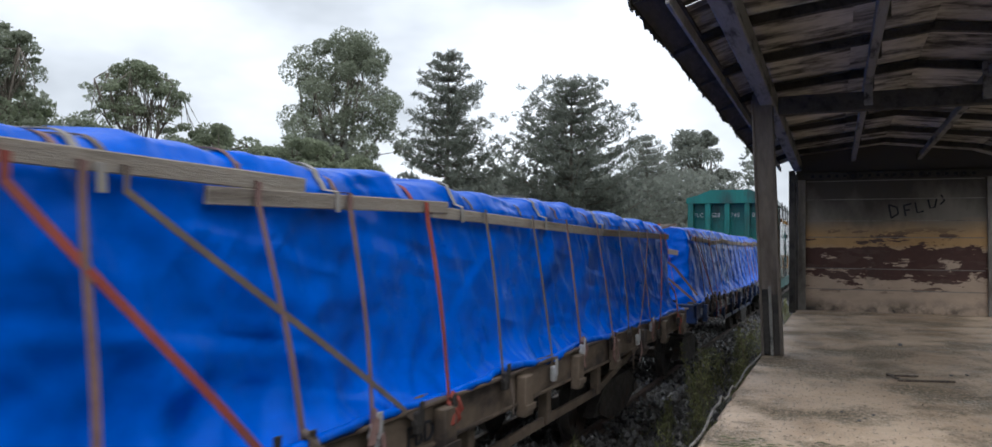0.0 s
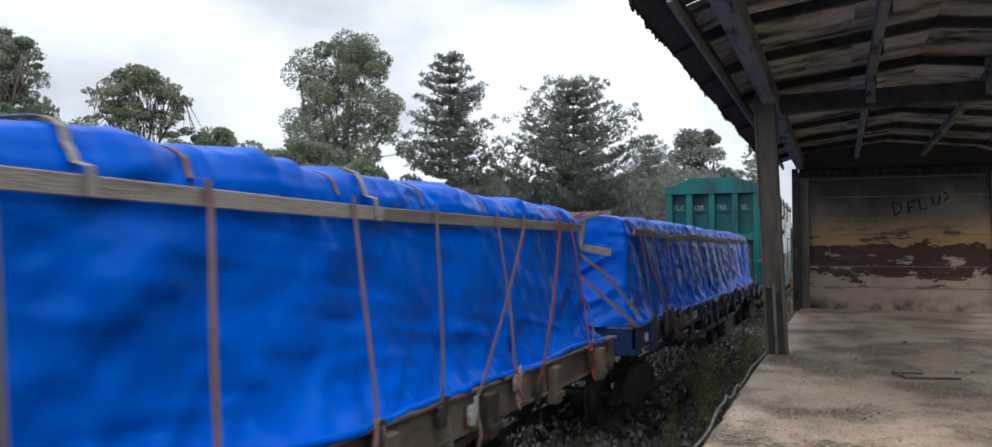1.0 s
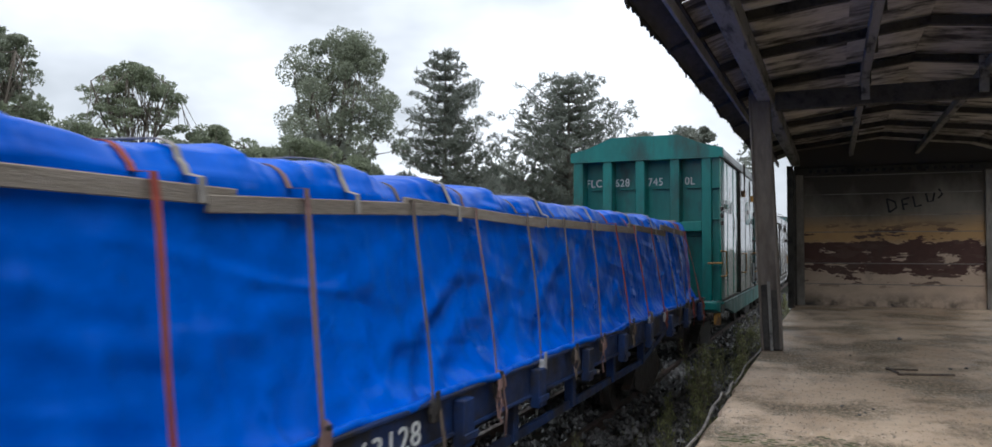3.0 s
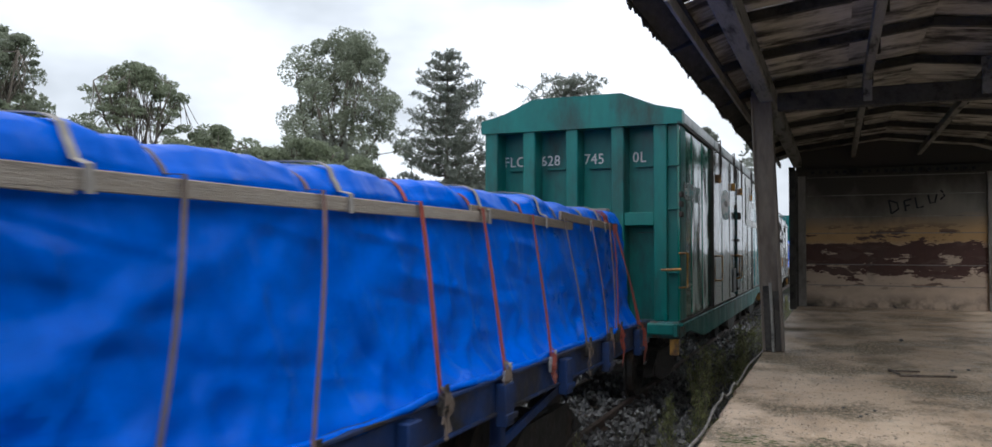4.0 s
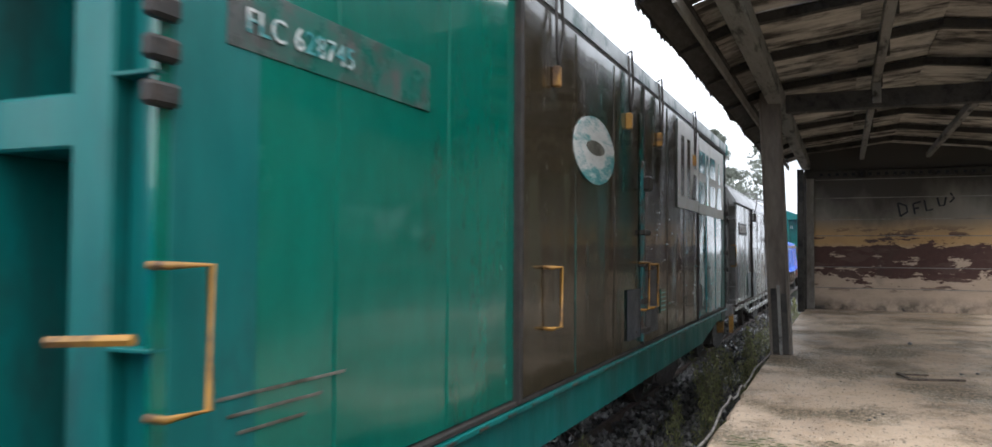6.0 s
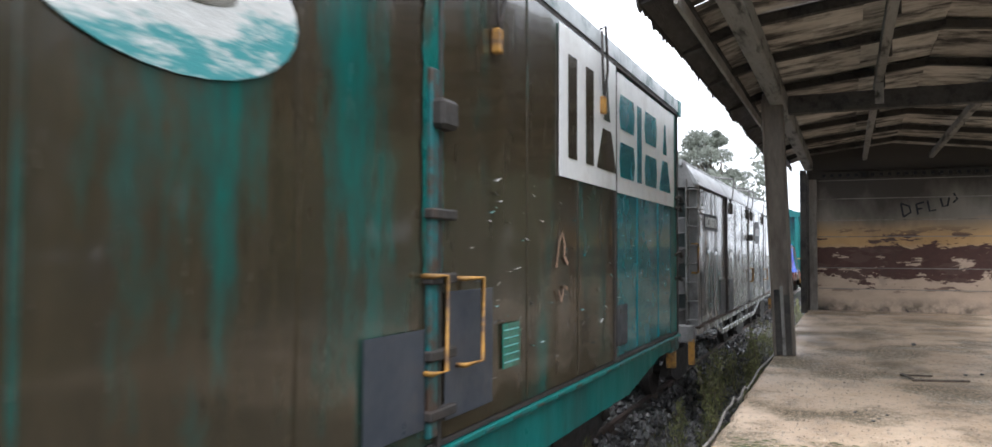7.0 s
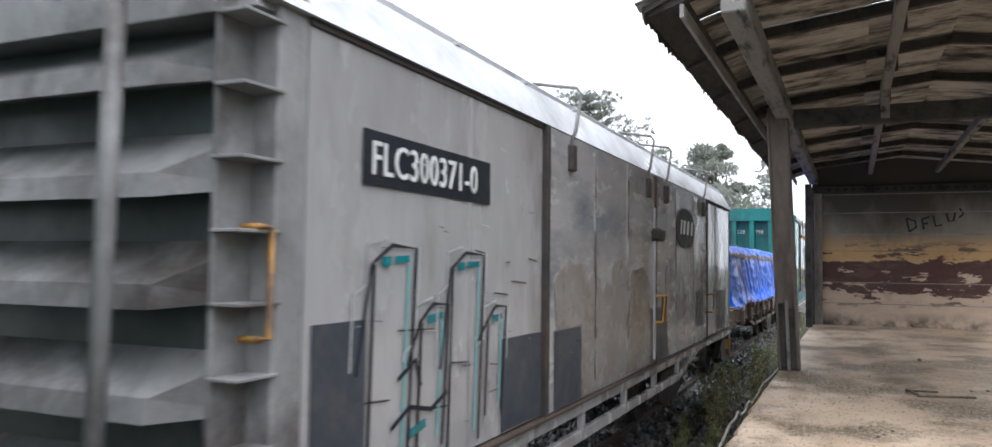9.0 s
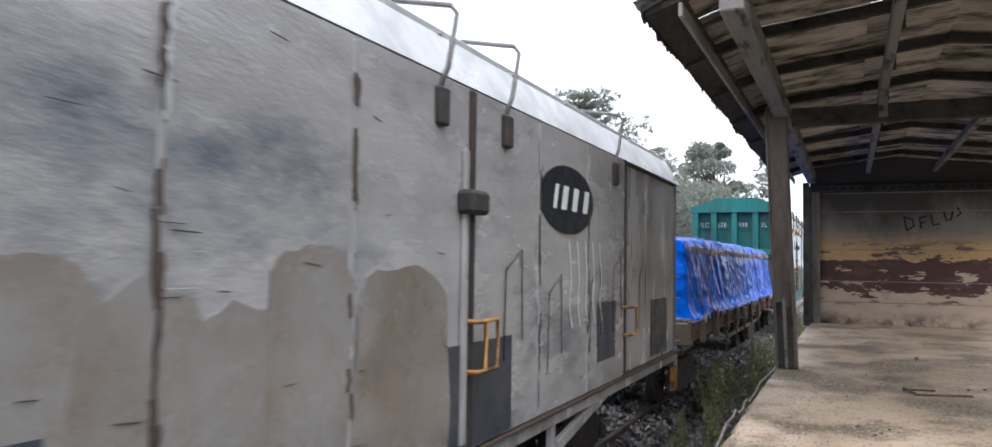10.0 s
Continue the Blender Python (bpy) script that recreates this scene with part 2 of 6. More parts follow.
M["weed"] = material("weed_leaf", [(0.085, 0.095, 0.045), (0.32, 0.33, 0.14)], 1.5, 0.6, bump=0, islands=0.4, thin=0.4)
M["dry_weed"] = material("dry_stem", [(0.12, 0.1, 0.065), (0.28, 0.25, 0.17)], 2, 0.8, bump=0, islands=0.3)
M["bark"] = material("bark", [(0.08, 0.065, 0.05), (0.2, 0.17, 0.14)], 2, 0.85, bump=0.4, bscale=8, stretch=(1, 1, 0.3))
M["ground"] = material("dark_soil", [(0.022, 0.02, 0.016), (0.05, 0.046, 0.036)], 0.8, 0.75, bump=0.6, bscale=14, stain=(0.035, 0.045, 0.02), sscale=0.25, sat=(0.45, 0.6), rvar=0.25)
M["lawn"] = material("rough_grass", [(0.05, 0.065, 0.025), (0.12, 0.14, 0.055)], 1.2, 0.8, bump=0.7, bscale=12, stain=(0.12, 0.09, 0.06), sscale=0.25, sat=(0.5, 0.6))
M["ballast"] = material("wet_ballast", [(0.03, 0.029, 0.029), (0.17, 0.165, 0.16)], 2.5, 0.3, bump=0.3, islands=0.45, rvar=0.2)
M["rail"] = material("worn_rail", [(0.1, 0.06, 0.045), (0.2, 0.16, 0.14)], 4, 0.45, metal=0.6, bump=0.1)
M["cable"] = material("pale_cable", [(0.14, 0.13, 0.115), (0.28, 0.26, 0.235)], 6, 0.6, bump=0.1, stain=(0.06, 0.05, 0.04), sscale=4)


def wall_material():
    """Plaster of the gable wall: dark top, ochre band, flaking dark-red band over cream, dirty foot."""
    m = bpy.data.materials.new("flaking_wall")
    m.use_nodes = True
    nt = m.node_tree
    n, link = nt.nodes.new, nt.links.new
    b = nt.nodes["Principled BSDF"]
    tc, sep = n("ShaderNodeTexCoord"), n("ShaderNodeSeparateXYZ")
    link(tc.outputs["Object"], sep.inputs["Vector"])

    def noi(sc, stretch=(1, 1, 1), detail=8, r=0.62):
        mp, t = n("ShaderNodeMapping"), n("ShaderNodeTexNoise")
        mp.inputs["Scale"].default_value = stretch
        link(tc.outputs["Object"], mp.inputs["Vector"])
        link(mp.outputs["Vector"], t.inputs["Vector"])
        t.inputs["Scale"].default_value, t.inputs["Detail"].default_value, t.inputs["Roughness"].default_value = sc, detail, r
        return t.outputs["Fac"]

    def math_(op, a, b_, c=None):
        t = n("ShaderNodeMath")
        t.operation = op
        for i, v in enumerate((a, b_, c)):
            if v is None:
                continue
            if isinstance(v, (int, float)):
                t.inputs[i].default_value = v
            else:
                link(v, t.inputs[i])
        return t.outputs[0]

    def step(v, lo, hi):
        t = n("ShaderNodeMapRange")
        link(v, t.inputs["Value"])
        t.inputs["From Min"].default_value, t.inputs["From Max"].default_value = lo, hi
        return t.outputs["Result"]

    def mix(f, a, b_):
        t = n("ShaderNodeMix")
        t.data_type = "RGBA"
        link(f, t.inputs["Factor"])
        for k, v in (("A", a), ("B", b_)):
            if isinstance(v, tuple):
                t.inputs[k].default_value = (*v, 1)
            else:
                link(v, t.inputs[k])
        return t.outputs["Result"]

    z = math_("ADD", sep.outputs["Z"], math_("MULTIPLY", math_("SUBTRACT", noi(1.1), 0.5), 0.35))
    cream = mix(noi(2.0, (1, 1, 2)), (0.38, 0.285, 0.21), (0.68, 0.53, 0.41))
    ochre = mix(noi(1.6), (0.38, 0.225, 0.10), (0.62, 0.40, 0.19))
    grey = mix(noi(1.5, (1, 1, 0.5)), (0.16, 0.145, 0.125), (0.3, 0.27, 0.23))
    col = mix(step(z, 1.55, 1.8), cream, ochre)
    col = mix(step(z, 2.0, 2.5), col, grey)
    # flaking dark red band
    band = math_("MULTIPLY", step(sep.outputs["Z"], 0.55, 1.1), step(sep.outputs["Z"], 1.95, 1.6))
    flakes = noi(2.3, (0.6, 1, 1.7), 10, 0.68)
    core = step(math_("ADD", flakes, math_("MULTIPLY", band, 0.2)), 0.625, 0.64)
    col = mix(math_("MULTIPLY", core, step(band, 0.0, 0.1)), col, mix(noi(5), (0.055, 0.028, 0.024), (0.12, 0.06, 0.05)))
    small = math_("MULTIPLY", step(noi(2.7, (0.55, 1, 2.1), 9, 0.6), 0.56, 0.575), math_("MULTIPLY", step(sep.outputs["Z"], 0.4, 0.7), step(sep.outputs["Z"], 2.3, 2.0)))
    col = mix(small, col, mix(noi(6), (0.07, 0.04, 0.034), (0.15, 0.09, 0.075)))
    # blotchy darkening towards the top, damp foot
    dark_top = step(math_("ADD", noi(0.7, (1, 1, 0.5)), math_("MULTIPLY", step(z, 2.2, 3.7), 0.5)), 0.58, 0.88)
    col = mix(dark_top, col, (0.075, 0.066, 0.058))
    foot = math_("MULTIPLY", step(z, 0.4, 0.05), step(noi(1.6), 0.45, 0.6))
    col = mix(foot, col, (0.06, 0.052, 0.045))
    link(col, b.inputs["Base Color"])
    b.inputs["Roughness"].default_value = 0.85
    bp = n("ShaderNodeBump")
    bp.inputs["Strength"].default_value, bp.inputs["Distance"].default_value = 0.5, 0.02
    link(math_("SUBTRACT", noi(18), math_("MULTIPLY", core, 0.4)), bp.inputs["Height"])
    link(bp.outputs["Normal"], b.inputs["Normal"])
    return m


M["wall"] = wall_material()

def floor_material():
    """Old concrete: pinkish trowelled base, dark gritty moss patches, stains and pale scuffs."""
    m = bpy.data.materials.new("platform_concrete")
    m.use_nodes = True
    nt = m.node_tree
    n, link = nt.nodes.new, nt.links.new
    b = nt.nodes["Principled BSDF"]
    tc = n("ShaderNodeTexCoord")

    def noi(sc, stretch=(1, 1, 1), detail=6, r=0.6):
        mp, t = n("ShaderNodeMapping"), n("ShaderNodeTexNoise")
        mp.inputs["Scale"].default_value = stretch
        link(tc.outputs["Object"], mp.inputs["Vector"])
        link(mp.outputs["Vector"], t.inputs["Vector"])
        t.inputs["Scale"].default_value, t.inputs["Detail"].default_value, t.inputs["Roughness"].default_value = sc, detail, r
        return t.outputs["Fac"]

    def step(v, lo, hi):
        t = n("ShaderNodeMapRange")
        link(v, t.inputs["Value"])
        t.inputs["From Min"].default_value, t.inputs["From Max"].default_value = lo, hi
        return t.outputs["Result"]

    def times(a, c):
        t = n("ShaderNodeMath")
        t.operation = "MULTIPLY"
        link(a, t.inputs[0])
        if isinstance(c, float):
            t.inputs[1].default_value = c
        else:
            link(c, t.inputs[1])
        return t.outputs[0]

    def mix(f, a, c):
        t = n("ShaderNodeMix")
        t.data_type = "RGBA"
        link(f, t.inputs["Factor"])
        for k, v in (("A", a), ("B", c)):
            if isinstance(v, tuple):
                t.inputs[k].default_value = (*v, 1)
            else:
                link(v, t.inputs[k])
        return t.outputs["Result"]

    base = mix(step(noi(0.7, (1, 0.5, 1)), 0.35, 0.65), (0.42, 0.30, 0.20), (0.66, 0.515, 0.378))
    base = mix(step(noi(4.0), 0.5, 0.7), base, (0.50, 0.365, 0.245))
    base = mix(times(step(noi(1.3, (1, 0.35, 1)), 0.53, 0.66), 0.7), base, (0.2, 0.15, 0.105))
    area = step(noi(0.7, (0.9, 0.8, 1), 5), 0.47, 0.57)
    grit = step(noi(24.0, (1, 0.42, 1), 5, 0.75), 0.42, 0.55)
    col = mix(times(times(area, grit), 0.85), base, (0.13, 0.105, 0.06))
    col = mix(times(step(noi(24.0, (1, 0.3, 1), 4, 0.7), 0.57, 0.65), 0.8), col, (0.085, 0.068, 0.05))
    col = mix(times(step(noi(12.0, (1, 0.35, 1), 4, 0.7), 0.62, 0.70), 0.5), col, (0.74, 0.65, 0.54))
    # the unroofed part is overgrown with dark wet moss
    sep, wob = n("ShaderNodeSeparateXYZ"), n("ShaderNodeMath")
    link(tc.outputs["Object"], sep.inputs["Vector"])
    wob.operation = "MULTIPLY_ADD"
    link(noi(0.9, (1, 1, 1), 7, 0.65), wob.inputs[0])
    wob.inputs[1].default_value = 1.6
    link(sep.outputs["Y"], wob.inputs[2])
    moss = mix(step(noi(9.0, (1, 0.7, 1), 6, 0.7), 0.4, 0.62), (0.035, 0.034, 0.02), (0.12, 0.10, 0.065))
    col = mix(times(step(wob.outputs[0], 7.35, 6.95), 0.92), col, moss)
    link(col, b.inputs["Base Color"])
    rr = n("ShaderNodeMapRange")
    link(noi(1.1), rr.inputs["Value"])
    rr.inputs["From Min"].default_value, rr.inputs["From Max"].default_value = 0.35, 0.65
    rr.inputs["To Min"].default_value, rr.inputs["To Max"].default_value = 0.3, 0.75
    link(rr.outputs["Result"], b.inputs["Roughness"])
    b1, b2 = n("ShaderNodeBump"), n("ShaderNodeBump")
    b1.inputs["Distance"].default_value, b1.inputs["Strength"].default_value = 0.02, 0.35
    link(noi(30.0), b1.inputs["Height"])
    b2.inputs["Distance"].default_value, b2.inputs["Strength"].default_value = 0.012, 0.8
    link(times(area, grit), b2.inputs["Height"])
    link(b1.outputs["Normal"], b2.inputs["Normal"])
    link(b2.outputs["Normal"], b.inputs["Normal"])
    return m


M["concrete"] = floor_material()


# ---- mesh helpers ----
def box(bm, x0, x1, y0, y1, z0, z1, bevel=0.0, m=None):
    vs = [bm.verts.new((x, y, z)) for x in (x0, x1) for y in (y0, y1) for z in (z0, z1)]
    fs = [bm.faces.new([vs[i] for i in q]) for q in ((0, 1, 3, 2), (4, 6, 7, 5), (0, 4, 5, 1), (2, 3, 7, 6), (0, 2, 6, 4), (1, 5, 7, 3))]
    if bevel:
        es = list({e for f in fs for e in f.edges})
        r = bmesh.ops.bevel(bm, geom=es, offset=bevel, segments=1, affect="EDGES", profile=0.5)
        vs = list({v for f in r["faces"] for v in f.verts} | {v for v in vs if v.is_valid})
    if m is not None:
        bmesh.ops.transform(bm, matrix=m, verts=vs)
    return vs


def prism(bm, outline, axis, a0, a1):
    """A closed outline of pairs pushed along an axis: 'y' takes (x, z), 'x' takes (y, z)."""
    def at(p, a):
        return (p[0], a, p[1]) if axis == "y" else (a, p[0], p[1])
    lo = [bm.verts.new(at(p, a0)) for p in outline]
    hi = [bm.verts.new(at(p, a1)) for p in outline]
    k = len(outline)
    bm.faces.new(lo)
    bm.faces.new(hi[::-1])
    for i in range(k):
        bm.faces.new((lo[i], hi[i], hi[(i + 1) % k], lo[(i + 1) % k]))


def tube(bm, pts, radii, seg=8):
    """A round bar through the points."""
    pts = [Vector(p) for p in pts]
    if not isinstance(radii, (list, tuple)):
        radii = [radii] * len(pts)
    rings = []
    ref = Vector((0.31, 0.17, 0.93))
    for i, p in enumerate(pts):
        d = (pts[min(i + 1, len(pts) - 1)] - pts[max(i - 1, 0)]).normalized()
        u = d.cross(ref if abs(d.dot(ref)) < 0.95 else Vector((1, 0, 0))).normalized()
        v = d.cross(u)
        rings.append([bm.verts.new(p + (u * math.cos(a) + v * math.sin(a)) * radii[i]) for a in [2 * math.pi * k / seg for k in range(seg)]])
    for a, b in zip(rings, rings[1:]):
        for k in range(seg):
            bm.faces.new((a[k], a[(k + 1) % seg], b[(k + 1) % seg], b[k]))
    bm.faces.new(rings[0][::-1])
    bm.faces.new(rings[-1])


def ribbon(bm, pts, normals, width, thick=0.005):
    """A flat strap through the points, lying against the normals."""
    rows = []
    pts = [Vector(p) for p in pts]
    for i, p in enumerate(pts):
        d = (pts[min(i + 1, len(pts) - 1)] - pts[max(i - 1, 0)]).normalized()
        nn = Vector(normals[i]).normalized()
        s_ = d.cross(nn).normalized() * (width / 2)
        rows.append([bm.verts.new(q) for q in (p - s_, p + s_, p + s_ + nn * thick, p - s_ + nn * thick)])
    for a, b in zip(rows, rows[1:]):
        for k in range(4):
            bm.faces.new((a[k], a[(k + 1) % 4], b[(k + 1) % 4], b[k]))
    bm.faces.new(rows[0][::-1])
    bm.faces.new(rows[-1])


def finish(bm, smooth=False):
    bmesh.ops.recalc_face_normals(bm, faces=bm.faces)
    me = bpy.data.meshes.new("mesh")
    bm.to_mesh(me)
    bm.free()
    if smooth:
        me.polygons.foreach_set("use_smooth", [True] * len(me.polygons))
    return me


def part(name, bm, mat, parent=None, label="", smooth=False):
    me = bm if isinstance(bm, bpy.types.Mesh) else finish(bm, smooth)
    me.materials.clear()
    me.materials.append(mat)
    ob = new(name, me)
    if parent:
        ob.parent = parent
    if label:
        ob["label"] = label
    return ob


def boxes(name, mat, parent, *bs, bevel=0.006, label=""):
    bm = bmesh.new()
    for b in bs:
        box(bm, *b, bevel=bevel)
    return part(name, bm, mat, parent, label)


def thing(name, label, category, m, group="", rides=False):
    e = tagged(new(name), label, category, group)
    e.empty_display_size = 0.2
    e.matrix_world = m
    if rides:
        e.scale.x = 0.937
        RIDERS.append((e, m.copy()))
    return e


def letters(name, text, size, mat, parent, m, depth=0.004, stretch=1.0):
    """Painted characters as a thin mesh of the built-in font."""
    cu = bpy.data.curves.new("text", "FONT")
    cu.body, cu.size, cu.extrude, cu.resolution_u = text, size, depth, 3
    cu.space_character = 1.08
    ob = bpy.data.objects.new("text", cu)
    scene.collection.objects.link(ob)
    dg = bpy.context.evaluated_depsgraph_get()
    me = bpy.data.meshes.new_from_object(ob.evaluated_get(dg))
    bpy.data.objects.remove(ob)
    bm = bmesh.new()
    bm.from_mesh(me)
    bmesh.ops.remove_doubles(bm, verts=bm.verts, dist=1e-5)
    full = m @ Matrix.Diagonal((stretch, 1, 1, 1))
    left = set(bm.verts)
    while left:
        todo, isle = [left.pop()], set()
        while todo:
            v = todo.pop()
            isle.add(v)
            for e in v.link_edges:
                o = e.other_vert(v)
                if o in left:
                    left.discard(o)
                    todo.append(o)
        order = {v: i for i, v in enumerate(isle)}
        piece = bpy.data.meshes.new("mesh")
        piece.from_pydata([full @ v.co for v in order], [], [[order[v] for v in f.verts] for f in bm.faces if f.verts[0] in isle])
        part(name, piece, mat, parent)
    bm.free()


SIDE = Matrix(((0, 0, 1, 0), (1, 0, 0, 0), (0, 1, 0, 0), (0, 0, 0, 1)))       # writing on a side that faces the platform

# ---- ground, track, platform ----
def ground_sheet():
    bm = bmesh.new()
    xs = [-900, -300, -120, -60, -30, -15, -9, -6, -4.6, -1.9, -1.4, -1.05, 6, 20, 60, 300, 900]
    ys = [-900, -200, -60, -20] + list(range(-10, 60, 5)) + [70, 90, 130, 200, 400, 1200]
    g = [[bm.verts.new((x, y, GROUND + (0.12 * noise.noise((x * 0.3, y * 0.21, 0)) if -60 < x < -1.5 else 0)
                        + (max(0.0, min(2.2, (-9 - x) * 0.06))))) for y in ys] for x in xs]
    for i in range(len(xs) - 1):
        for j in range(len(ys) - 1):
            bm.faces.new((g[i][j], g[i + 1][j], g[i + 1][j + 1], g[i][j + 1]))
    ob = part("ground", bm, M["ground"], smooth=True)
    tagged(ob, "dark wet soil with patches of low green growth", "ground", kind="structure")


ground_sheet()


def lawn():
    bm = bmesh.new()
    g = [[bm.verts.new((x, y, GROUND + 0.02 + max(0.0, min(2.2, (-9 - x) * 0.06)) + 0.13 + 0.05 * noise.noise((x * 0.5, y * 0.5, 4)))) for y in range(-6, 70, 4)] for x in range(-34, -7, 3)]
    for i in range(len(g) - 1):
        for j in range(len(g[0]) - 1):
            bm.faces.new((g[i][j], g[i + 1][j], g[i + 1][j + 1], g[i][j + 1]))
    tagged(part("lawn", bm, M["lawn"], smooth=True), "rough grass bank with bare earth behind the track", "grass", kind="structure")


lawn()


def rail_profile(x):
    return [(x - 0.055, -0.14), (x + 0.055, -0.14), (x + 0.055, -0.125), (x + 0.008, -0.11), (x + 0.008, -0.04), (x + 0.032, -0.03),
            (x + 0.032, -0.002), (x + 0.026, 0.0), (x - 0.026, 0.0), (x - 0.032, -0.002), (x - 0.032, -0.03), (x - 0.008, -0.04), (x - 0.008, -0.11), (x - 0.055, -0.125)]


def track():
    for x in (-0.5, 0.5):
        bm = bmesh.new()
        prism(bm, rail_profile(x), "y", -30, 160)
        ob = part("rail", bm, M["rail"])
        ob.location = (TX, 0, RAIL)
        tagged(ob, "rust-brown steel rail on wooden sleepers", "rail", "rails of the track")
    bm = bmesh.new()
    box(bm, -1.0, 1.0, -0.11, 0.11, -0.28, -0.14, bevel=0.012)
    sl = part("sleeper", bm, M["deck_wood"])
    sl.location = (TX, -4, RAIL)
    tagged(sl, "weathered wooden sleeper bedded in wet ballast", "sleeper", "sleepers under the rails")
    for i in range(1, 70):
        copy_thing(sl, pose(TX + random.uniform(-0.03, 0.03), -4 + i * 0.6, RAIL, 0, 0, random.uniform(-1, 1)))


track()


def scatter_stones():
    rnd = np.random.default_rng(4)
    vs, fs = [], []
    base = np.array([(0, 0, 1), (1, 0, 0), (0, 1, 0), (-1, 0, 0), (0, -1, 0), (0, 0, -1)], float)
    tri = [(0, 1, 2), (0, 2, 3), (0, 3, 4), (0, 4, 1), (5, 2, 1), (5, 3, 2), (5, 4, 3), (5, 1, 4)]
    for i in range(20000):
        y = rnd.uniform(2.0, 40) if i % 3 else rnd.uniform(2.0, 18)
        x = rnd.uniform(-4.6, -1.12) if i % 4 else rnd.uniform(-2.2, -1.12)
        r = rnd.uniform(0.02, 0.058)
        p = base * r * rnd.uniform(0.6, 1.3, (6, 3))
        a = rnd.uniform(0, 6.28)
        c, s_ = math.cos(a), math.sin(a)
        p = np.stack([p[:, 0] * c - p[:, 1] * s_, p[:, 0] * s_ + p[:, 1] * c, p[:, 2]], 1)
        lift = 0.10 if -4.3 < x < -2.1 else 0.02
        p += (x, y, GROUND + lift + rnd.uniform(-0.02, 0.03))
        k = len(vs)
        vs += p.tolist()
        fs += [(a_ + k, b_ + k, c_ + k) for a_, b_, c_ in tri]
    me = bpy.data.meshes.new("mesh")
    me.from_pydata(vs, [], fs)
    ob = part("ballast", me, M["ballast"])
    tagged(ob, "loose wet dark ballast stones along the track", "ballast", kind="stuff")


scatter_stones()

EDGE = -1.05
PLAN = Matrix.Translation((0, 0, 1.55)) @ Matrix.Scale(0.76, 4) @ Matrix.Translation((0, 0, -1.55))


def to_site(build):
    """Build a piece of the station in its plan, then set it on the site at its size."""
    known = set(bpy.data.objects)
    build()
    for ob in bpy.data.objects:
        if ob not in known and ob.parent is None:
            ob.matrix_basis = PLAN @ ob.matrix_basis


